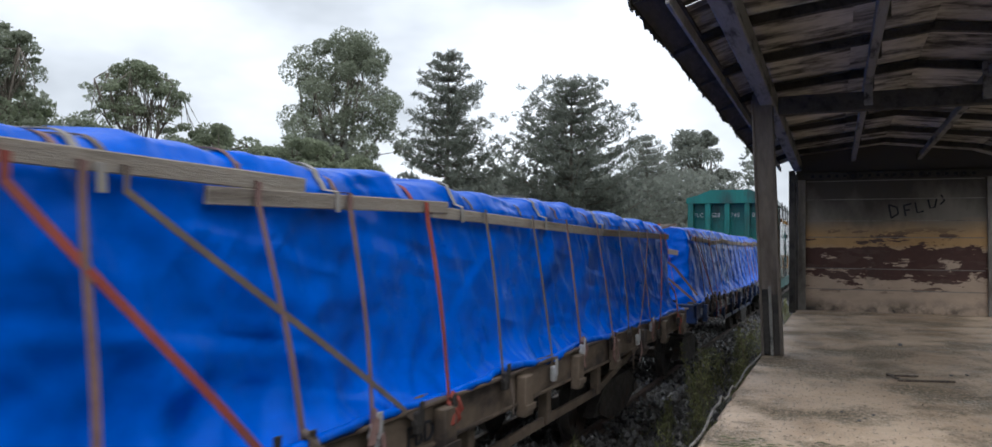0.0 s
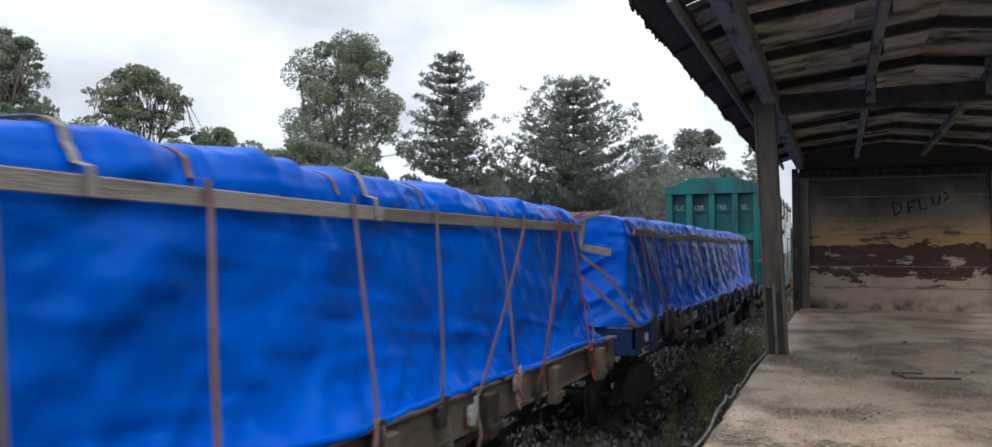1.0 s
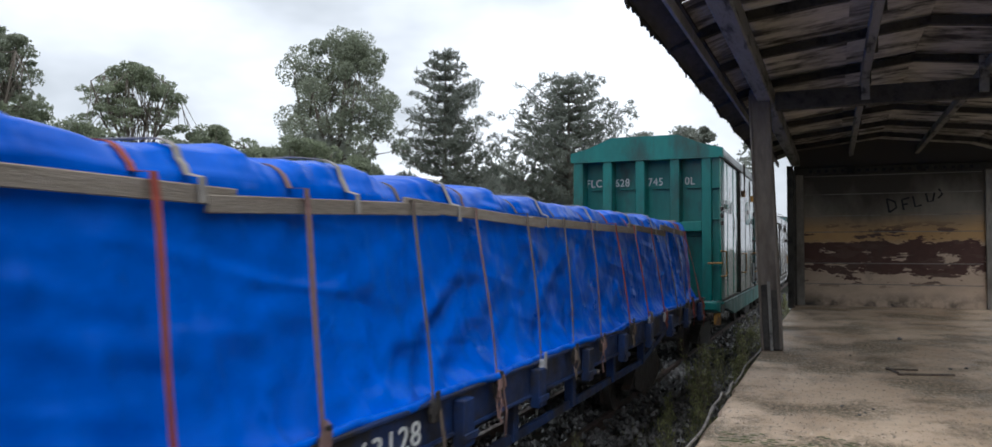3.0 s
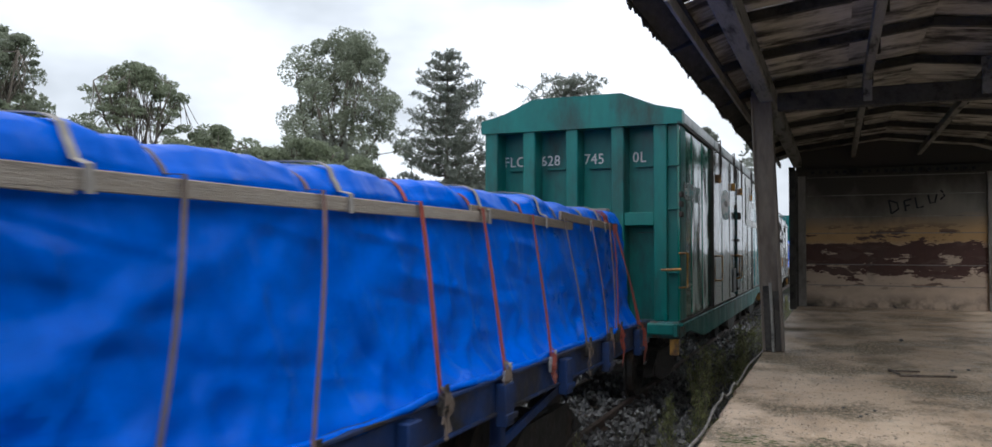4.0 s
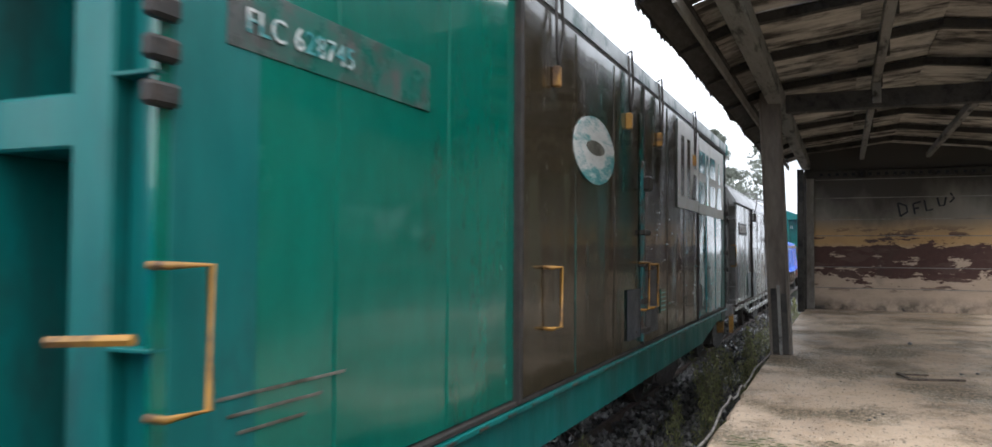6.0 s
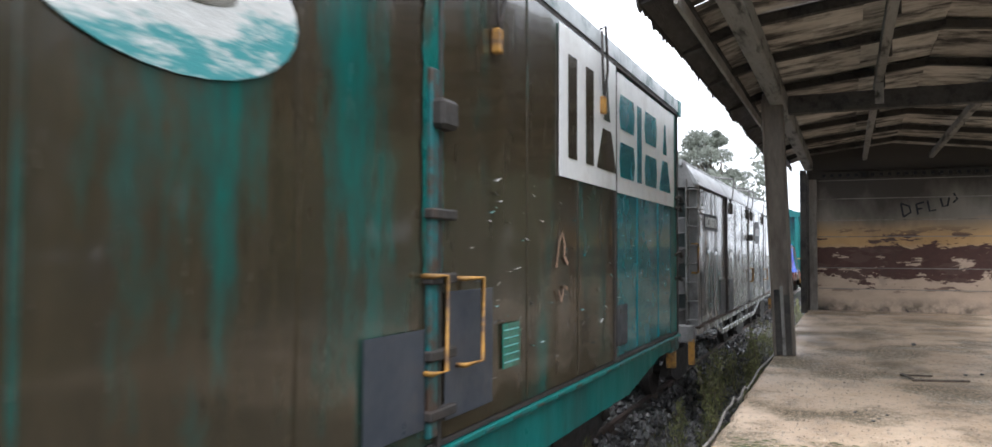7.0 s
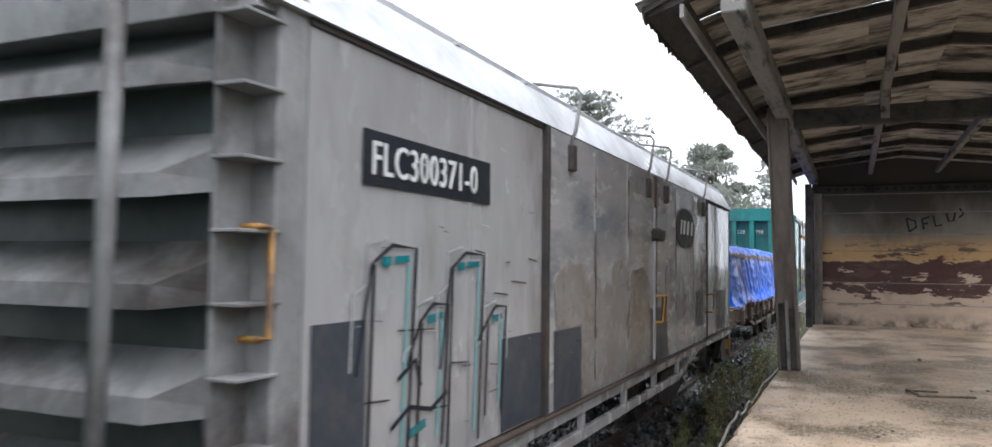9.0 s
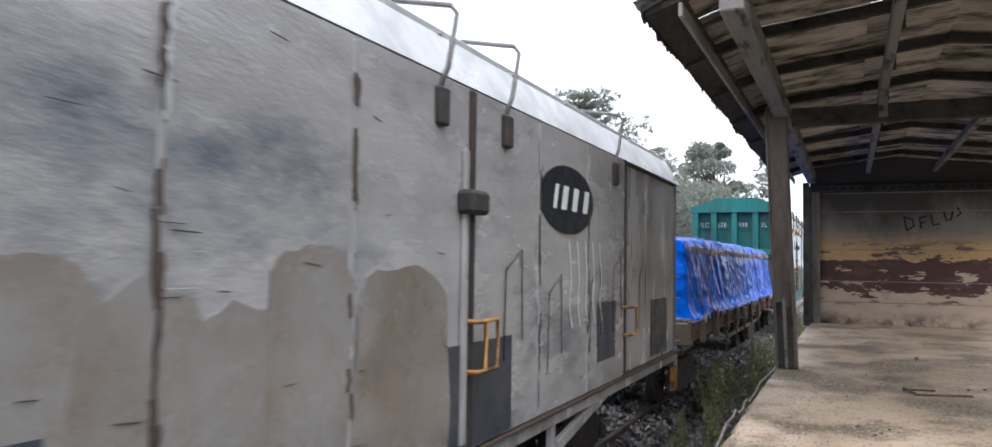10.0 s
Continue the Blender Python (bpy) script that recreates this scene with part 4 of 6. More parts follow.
def tarp_load(label, y0, length, straps, planks, seed, slope0=0.0, slope1=0.0, end_dress=None, flare=0.05):
    """A sheeted stack: y0 is the near end; straps: (top y, foot y, foot h, width, material); planks: (y from, y to, h from, h to)."""
    t = thing("tarped_load", label, "covered load", pose(TX, y0, RAIL), "sheeted loads of the train", rides=True)
    L = length
    tops = sorted([s_[0] for s_ in straps] + [0.0, L])
    ns = int(L / 0.045)

    def puff(y):
        for a, b_ in zip(tops, tops[1:]):
            if a <= y <= b_ and b_ > a:
                return max(0.0, math.sin(math.pi * (y - a) / (b_ - a))) ** 0.6 * min(1.0, (b_ - a) / 0.7)
        return 0.0

    def skin(y, k):
        x, h, nx, nh = SECTION[k]
        up = nh > 0.5
        q = (y * 0.9 + seed, h * 0.8 + x * 0.4, seed * 1.7)
        fold = noise.noise((q[0] * 1.0 + h * 0.7, q[1] * 0.5, q[2]))
        fold2 = noise.noise((y * 3.0 - h * 2.4, h * 0.5 + y * 0.15 + x * 0.5, seed + 9))
        rid = max(0.0, 1 - abs(fold2) * 5) ** 2
        low = max(0.0, 1 - (h - DECK) / 0.35) if not up else 0
        fold3 = noise.noise((y * 2.0 + h * 1.5, h * 0.45 - y * 0.25, seed + 21))
        rid3 = max(0.0, 1 - abs(fold3) * 6) ** 2
        fold4 = noise.noise((y * 0.8 - h * 1.1, h * 3.4 + y * 0.35, seed + 33))
        rid4 = max(0.0, 1 - abs(fold4) * 5) ** 2
        d = 0.024 * fold + 0.026 * rid * (0.4 + 1.4 * low) + 0.024 * rid3 + 0.012 * rid4
        d *= 0.3 if 2.14 < h < 2.34 and x > 0.9 else 1.0
        d += puff(y) * (0.055 if h > TOP - 0.06 else 0.03 if h > TOP - 0.12 else 0.008)
        d += low * (0.03 * noise.noise((y * 2.0, seed, 2)) + 0.022 * noise.noise((y * 6, h * 5, seed)))
        d += 0.006 * noise.noise((y * 7, h * 3 + x * 3, seed))
        f = (TOP - h) / (TOP - DECK)
        yy = y
        if y < 0.6:
            yy -= slope0 * f * (1 - y / 0.6)
        if y > L - 0.6:
            yy += slope1 * f * (1 - (L - y) / 0.6)
        z = h + nh * d + (0.03 * noise.noise((y * 1.1, seed, 3)) if k < 2 else 0)
        return Vector((x + nx * d, yy, z))

    SKINS[t] = skin
    bm = bmesh.new()
    K = len(SECTION)
    rings = [[bm.verts.new(skin(L * i / ns, k)) for k in range(K)] for i in range(ns + 1)]
    for a, b_ in zip(rings, rings[1:]):
        for k in range(K - 1):
            bm.faces.new((a[k], a[k + 1], b_[k + 1], b_[k]))
    for ring, sgn in ((rings[0], -1), (rings[-1], 1)):
        prev = ring
        for step_ in range(1, 25):
            f = step_ / 25
            cur = []
            for v in ring:
                c = Vector((0, v.co.y, DECK - 0.02))
                p = v.co.lerp(Vector((v.co.x * 0.05, v.co.y, c.z)), f)
                p.y += sgn * (1 - (1 - f) ** 3) * end_swell(p.x, p.z, seed, flare if sgn < 0 else 0.05)
                cur.append(bm.verts.new(p))
            for k in range(K - 1):
                bm.faces.new((prev[k], prev[k + 1], cur[k + 1], cur[k]))
            prev = cur
        bm.faces.new(prev if sgn > 0 else prev[::-1])
    part("tarpaulin", bm, M["tarp"], t, smooth=True)
    for s_ in (1, -1):
        bm = bmesh.new()
        n_ = int(L / 0.12)
        hem = []
        for i in range(n_ + 1):
            p = skin(L * i / n_, 0)
            hem.append((s_ * (p.x + 0.012 + 0.01 * noise.noise((i * 0.4, seed, 1))), p.y, p.z + 0.02 + 0.012 * noise.noise((i * 0.23, seed, 5))))
        tube(bm, hem, [0.024 + 0.008 * noise.noise((i * 0.3, seed, 9)) for i in range(n_ + 1)], 7)
        part("hem", bm, M["tarp"], t, "rolled hem of the sheet", smooth=True)
    for a, b_, h0, h1 in planks:
        bm = bmesh.new()
        box(bm, 0, 0.026, 0, b_ - a, -0.034, 0.034, bevel=0.004)
        o = part("plank", bm, M["plank"], t, "rough-sawn pale plank")
        o.location = (1.125 + 0.012 * (hash_(a) - 0.5), a, h0)
        o.rotation_euler = (math.atan2(h1 - h0, b_ - a), radians(5), 0)
    for yt, yb, hb, wd, mat in straps:
        pts, nor = [], []
        for k in range(K - 1, 23, -1):
            if SECTION[k][0] < -0.5:
                continue
            p = skin(yt, k)
            nx, nh = SECTION[k][2:]
            pts.append(p + Vector((nx, 0, nh)) * 0.012)
            nor.append((nx, 0, nh))
        pts.append(Vector((1.172, yt, 2.30)))
        nor.append((1, 0, 0.1))
        m_ = 9
        for i in range(m_ + 1):
            f = i / m_
            h = 2.22 + (hb - 2.22) * f
            x = 1.178 + (1.352 - 1.178) * min(1, (2.22 - h) / 0.95)
            pts.append(Vector((x + 0.012 * math.sin(math.pi * f), yt + (yb - yt) * f + 0.01 * math.sin(5 * f + yt), h)))
            nor.append((1, 0.15 * math.sin(yt * 7 + f * 3), 0.15))
        bm = bmesh.new()
        ribbon(bm, pts, nor, wd * 0.68)
        part("strap", bm, mat, t)
        # ratchet and loose tail at the foot
        r = random.Random(int(yt * 100) + seed)
        if r.random() < 0.75:
            bm = bmesh.new()
            yc, hc = yb, hb + 0.05
            for _ in range(5 if r.random() < 0.5 else 3):
                p0 = Vector((1.36, yc + r.uniform(-0.03, 0.03), hc + r.uniform(-0.02, 0.06)))
                a_ = r.uniform(-0.07, 0.07)
                pts_ = [p0, p0 + Vector((0.03, a_ * 0.6, -0.03)), p0 + Vector((0.035, a_, -0.09)), p0 + Vector((0.012, a_ * 0.7, -0.14)), p0 + Vector((0.03, a_ * 0.2 + r.uniform(-0.03, 0.03), -r.uniform(0.16, 0.26)))]
                ribbon(bm, pts_, [(1, r.uniform(-0.5, 0.5), 0.4), (1, 0.2, 0.6), (1, -0.3, 0), (1, 0.4, -0.3), (1, 0, 0)], wd * 0.85)
            part("knotted_tail", bm, mat if r.random() < 0.6 else M["strap_grey"], t, "bunched end of a strap")
        bm = bmesh.new()
        box(bm, 1.345, 1.385, yb - 0.03, yb + 0.03, hb - 0.06, hb + 0.05, bevel=0.008)
        tube(bm, [(1.365, yb - 0.045, hb), (1.365, yb + 0.045, hb)], 0.014, 8)
        box(bm, 1.385, 1.395, yb - 0.022, yb + 0.022, hb - 0.02, hb + 0.10, bevel=0.003)
        part("ratchet", bm, M["grey_roof"] if r.random() < 0.25 else M["iron"], t)
        if r.random() < 0.45:
            bm = bmesh.new()
            ln = r.uniform(0.15, 0.4)
            ribbon(bm, [(1.39, yb + 0.02, hb), (1.40, yb + 0.05, hb - ln * 0.5), (1.385, yb + 0.03 + r.uniform(-0.05, 0.08), hb - ln)], [(1, 0.2, 0), (1, -0.1, 0), (1, 0.3, 0)], wd * 0.9)
            part("loose_tail", bm, mat, t)
    if end_dress:
        end_dress(t)
    return t


def hash_(v):
    return math.modf(abs(math.sin(v * 127.1) * 4375.85))[0]

M["mauve"] = material("faded_panel", [(0.055, 0.07, 0.065), (0.13, 0.11, 0.105)], 3, 0.3, bump=0.05, stain=(0.01, 0.12, 0.09), sscale=2.5, sat=(0.45, 0.6))
M["peach"] = material("peach_spray", [(0.3, 0.18, 0.12), (0.42, 0.27, 0.19)], 4, 0.4, bump=0.05, stain=(0.08, 0.05, 0.035), sscale=5, sat=(0.5, 0.65))
M["teal_light"] = material("teal_scrape", [(0.12, 0.33, 0.34), (0.2, 0.42, 0.42)], 3, 0.4, bump=0.05)
# dark green that carries the shade between the grey wagon's end ribs
M["recess_shade"] = material("green_recess_shade", [(0.03, 0.045, 0.045), (0.09, 0.10, 0.10)], 1.5, 0.5, bump=0.1, stain=(0.15, 0.15, 0.15), sscale=1.2, sat=(0.55, 0.8))
R_, P_, G_, W_ = M["strap_red"], M["strap_pink"], M["strap_grey"], M["strap_white"]


def load_first():
    y0 = -2.2
    st = [(-1.2, -1.1, 1.3, 0.05, R_), (0.4, 0.5, 1.3, 0.05, R_), (1.45, 2.35, 1.28, 0.05, R_), (1.69, 1.62, 1.3, 0.045, P_), (1.85, 3.44, 1.22, 0.04, G_), (2.47, 2.56, 1.26, 0.045, P_), (3.10, 3.05, 1.24, 0.045, P_),
          (3.84, 3.80, 1.20, 0.05, R_), (4.63, 4.55, 1.26, 0.035, G_), (5.48, 5.46, 1.18, 0.035, G_), (6.28, 6.16, 1.26, 0.045, P_), (7.2, 7.13, 1.22, 0.035, P_), (8.02, 7.74, 1.22, 0.035, G_), (8.88, 8.76, 1.24, 0.035, P_),
          (9.35, 8.1, 1.16, 0.04, P_), (10.12, 9.15, 1.12, 0.05, R_), (10.42, 10.38, 1.16, 0.055, R_)]
    st = [(a - y0, b - y0, h, w, m) for a, b, h, w, m in st]
    pl = [(-2.0, 2.79, 2.30, 2.31), (2.22, 4.13, 2.235, 2.29), (3.95, 6.72, 2.26, 2.235), (6.5, 7.5, 2.235, 2.23), (7.3, 10.8, 2.23, 2.25)]
    pl = [(a - y0, b - y0, h, k) for a, b, h, k in pl]
    t = tarp_load("bright blue tarpaulin stack strapped with faded red webbing", y0, 13.06, st, pl, 3)
    for x0, y0_, z0_ in ((0.7, 13.2, 1.72), (0.95, 13.2, 1.5)):
        bm = bmesh.new()
        ribbon(bm, [(1.37, 12.62, 1.2), (1.27, 12.95, 1.3 + 0.3 * (z0_ - 1.2)), (1.14, 13.12, z0_ - 0.1), (x0, y0_, z0_)], [(1, 0, 0.2), (1, 0.2, 0.2), (0.8, 0.8, 0), (0, 1, 0)], 0.035)
        part("strap", bm, P_, t)
    white_wraps(t, [2.75, 3.95, 5.2, 6.5, 8.0, 9.6], 1)
    return t


def white_wraps(t, ys, seed):
    """Short pale webbing turns that hold the plank at the top edge."""
    for i, y in enumerate(ys):
        bm = bmesh.new()
        pts = [SKINS[t](y, k) + Vector((SECTION[k][2], 0, SECTION[k][3])) * 0.014 for k in range(36, 23, -1)]
        nor = [(SECTION[k][2], 0, SECTION[k][3]) for k in range(36, 23, -1)]
        pts += [Vector((1.16, y + 0.01, 2.30)), Vector((1.163, y + 0.015, 2.21))]
        ribbon(bm, pts, nor + [(1, 0, 0.1), (1, 0, 0)], 0.035)
        part("pale_strap", bm, W_, t, "pale grey webbing turn")


def dress_end_b(t):
    # boards and crossed straps over the near end
    def board(x0, z0, x1, z1, y, wd=0.1):
        bm = bmesh.new()
        p, q = Vector((x0, y, z0)), Vector((x1, y, z1))
        box_between(bm, p, q, 0.026, wd * 0.78)
        part("plank", bm, M["plank"], t, "rough-sawn pale plank")
    board(-1.0, 2.36, 0.98, 2.03, -0.24)
    board(0.68, 2.40, 0.62, 2.06, -0.27, 0.06)
    board(-0.8, 2.455, 0.92, 2.46, -0.04, 0.05)

    def front(x, z):
        low = max(0.0, (TOP - z) / (TOP - DECK))
        edge = max(0.0, min(1.0, (1.12 - abs(x)) / 0.25))
        return -(0.25 * low + edge * (end_swell(x, z, 7, 0.55) + 0.07) + 0.06 + 0.12 * (1 if 1.95 < z < 2.36 else 0) * edge)
    for pts, mat, w in (
            (((0.95, 2.47), (0.25, 2.27), (-0.2, 2.02), (-0.75, 1.72)), G_, 0.04), (((0.7, 2.47), (0.22, 2.25), (-0.22, 1.98), (-0.85, 1.66)), R_, 0.04),
            (((-0.15, 2.47), (0.0, 2.36), (0.31, 2.09), (0.8, 1.70), (1.3, 1.3)), P_, 0.046), (((0.1, 2.47), (0.36, 2.27), (0.66, 2.03), (0.95, 1.82), (1.3, 1.4)), P_, 0.042),
            (((0.35, 2.47), (0.2, 2.3), (-0.05, 2.16)), P_, 0.045), (((-0.3, 2.47), (-0.1, 2.3), (0.1, 2.18)), R_, 0.05)):
        bm = bmesh.new()
        pp = []
        for (xa, za), (xb, zb) in zip(pts, pts[1:]):
            for k in range(6):
                pp.append((xa + (xb - xa) * k / 6, za + (zb - za) * k / 6))
        pp.append(pts[-1])
        ys = [front(x, z) for x, z in pp]
        ys = [min(ys[max(0, k - 2):k + 3]) for k in range(len(ys))]
        ys = [sum(ys[max(0, k - 4):k + 5]) / len(ys[max(0, k - 4):k + 5]) for k in range(len(ys))]
        out = [Vector((x, y, z)) for (x, z), y in zip(pp, ys)]
        ribbon(bm, out, [(0, -1, 0.2)] * len(out), w * 0.78)
        part("strap", bm, mat, t)
    # dark rag bunched at the corner of the deck
    bm = bmesh.new()
    bmesh.ops.create_icosphere(bm, subdivisions=4, radius=1, matrix=Matrix.Translation((1.33, 1.15, 1.17)) @ Matrix.Diagonal((0.06, 0.42, 0.13, 1)))
    for v in bm.verts:
        q = v.co.copy()
        v.co += Vector((0.05 * noise.noise(q * 7), 0.05 * noise.noise(q * 5 + Vector((3, 0, 0))), 0.06 * noise.noise(q * 9)))
    part("rag", bm, M["black"], t, "bunched dark plastic rag", smooth=True)


def load_second(y0=12.62, label="bright blue tarpaulin stack with crossed webbing and boards on its end", dress=True):
    L = 12.35
    src = [(12.9, 12.82, 1.3, 0.03, G_), (12.86, 13.72, 1.3, 0.05, R_), (13.11, 13.74, 1.3, 0.035, G_), (13.54, 13.4, 1.3, 0.03, G_), (14.30, 14.25, 1.28, 0.045, R_), (15.12, 15.0, 1.26, 0.045, P_), (16.05, 15.94, 1.24, 0.035, G_),
           (16.85, 16.77, 1.22, 0.03, P_), (17.75, 17.56, 1.24, 0.03, G_), (18.6, 18.3, 1.22, 0.03, G_), (19.4, 19.1, 1.22, 0.03, P_), (20.28, 20.2, 1.26, 0.05, R_), (21.1, 21.06, 1.26, 0.05, R_), (22.0, 21.91, 1.24, 0.045, R_),
           (22.77, 22.8, 1.24, 0.035, G_), (23.56, 23.46, 1.26, 0.04, P_), (24.16, 23.72, 1.26, 0.05, P_), (24.3, 23.82, 1.28, 0.06, R_), (24.36, 24.75, 1.2, 0.075, R_), (24.42, 24.66, 1.22, 0.06, R_)]
    st = [(a - 12.62, b - 12.62, h, w, m) for a, b, h, w, m in src]
    pl = [(12.78, 14.73, 2.26, 2.24), (14.58, 16.4, 2.21, 2.27), (16.0, 18.2, 2.285, 2.24), (17.9, 21.26, 2.255, 2.25), (20.99, 23.07, 2.29, 2.245), (22.73, 24.45, 2.325, 2.27)]
    pl = [(a - 12.62, b - 12.62, h, k) for a, b, h, k in pl]
    t = tarp_load(label, y0, L, st, pl, 7 if dress else 12, slope0=0.25 if dress else 0.1, end_dress=dress_end_b if dress else None, flare=0.55 if dress else 0.1)
    white_wraps(t, [1.05, 1.9, 2.9, 4.0, 5.6, 7.0, 8.6, 9.7, 10.9, 11.4], 2)
    for x0, x1, h in ((0.0, 0.9, TOP + 0.03), (0.55, 1.0, 2.17)):
        bm = bmesh.new()
        box(bm, x0, x1, L + 0.02, L + 0.16, h, h + 0.05 if h > 2.3 else h + 0.12, bevel=0.005)
        part("board_end", bm, M["plank"], t, "plank end jutting past the sheet")
    return t


flat_wagon("brown steel flat wagon with a timber deck under a sheeted load", -2.6, 13.85, M["brown_steel"], [("FBD", 0.15, 6.0, 1.09, M["black"])])
load_first()
flat_wagon("dark blue steel flat wagon with painted white marks", 12.15, 13.05, M["blue_steel"], [("PEC 63128", 0.17, 2.66, 1.09, M["white"]), ("08", 0.15, 0.35, 1.09, M["white"]), ("DA", 0.15, 12.55, 1.09, M["white"])], bare=(2.3, 3.9))
load_second()


# ---- tall green box wagon ----
def handle(parent, y, z0, z1, x, mat, w=0.09):
    bm = bmesh.new()
    tube(bm, [(x - 0.01, y - w, z1), (x + 0.07, y - w, z1), (x + 0.075, y, z1), (x + 0.075, y, z0), (x + 0.07, y - w, z0), (x - 0.01, y - w, z0)], 0.013, 8)
    return part("grab_handle", bm, mat, parent, "yellow grab handle", smooth=True)


def hanging_hook(parent, y, ztop, zlock, x):
    bm = bmesh.new()
    tube(bm, [(x + 0.01, y, ztop), (x + 0.05, y + 0.03, ztop + 0.03), (x + 0.05, y + 0.05, ztop - 0.05), (x + 0.05, y + 0.09, zlock + 0.3), (x + 0.05, y + 0.02, zlock + 0.12), (x + 0.05, y, zlock + 0.05)], 0.012, 6)
    tube(bm, [(x + 0.03, y - 0.01, ztop - 0.02), (x + 0.05, y - 0.05, zlock + 0.3), (x + 0.05, y - 0.03, zlock + 0.12), (x + 0.05, y, zlock + 0.05)], 0.012, 6)
    hk = part("roof_hook", bm, M["iron"], parent, "hanging iron door hook", smooth=True)
    bm = bmesh.new()
    box(bm, x + 0.005, x + 0.065, y - 0.03, y + 0.03, zlock - 0.07, zlock + 0.07, bevel=0.01)
    part("hook_lug", bm, M["yellow"], hk, "worn yellow lug")


def sheet_panel(bm, y0, y1, z0, z1, x):
    """A pressed side sheet with slight bulges between its seams."""
    ny, nz = max(6, int((y1 - y0) / 0.12)), 18
    ph = hash_(y0) * 9
    g = []
    for i in range(ny + 1):
        row = []
        for j in range(nz + 1):
            fy, fz = i / ny, j / nz
            y, z = y0 + (y1 - y0) * fy, z0 + (z1 - z0) * fz
            edge = min(fy, 1 - fy, fz, 1 - fz)
            d = 0.007 * noise.noise((y * 1.3 + ph, z * 0.9, 3)) * min(1, edge * 6) + 0.004 * noise.noise((y * 3.1, z * 2.0, ph)) * min(1, edge * 8)
            row.append(bm.verts.new((x + d, y, z)))
        g.append(row)
    for i in range(ny):
        for j in range(nz):
            bm.faces.new((g[i][j], g[i + 1][j], g[i + 1][j + 1], g[i][j + 1]))
    back = [bm.verts.new(p) for p in ((x - 0.03, y0, z0), (x - 0.03, y1, z0), (x - 0.03, y1, z1), (x - 0.03, y0, z1))]
    bm.faces.new(back[::-1])
    rims = ([g[i][0] for i in range(ny + 1)], (back[0], back[1])), ([g[i][nz] for i in range(ny, -1, -1)], (back[2], back[3])), ([g[0][j] for j in range(nz, -1, -1)], (back[3], back[0])), ([g[ny][j] for j in range(nz + 1)], (back[1], back[2]))
    for line, (p, q) in rims:
        bm.faces.new(list(line) + [q, p])


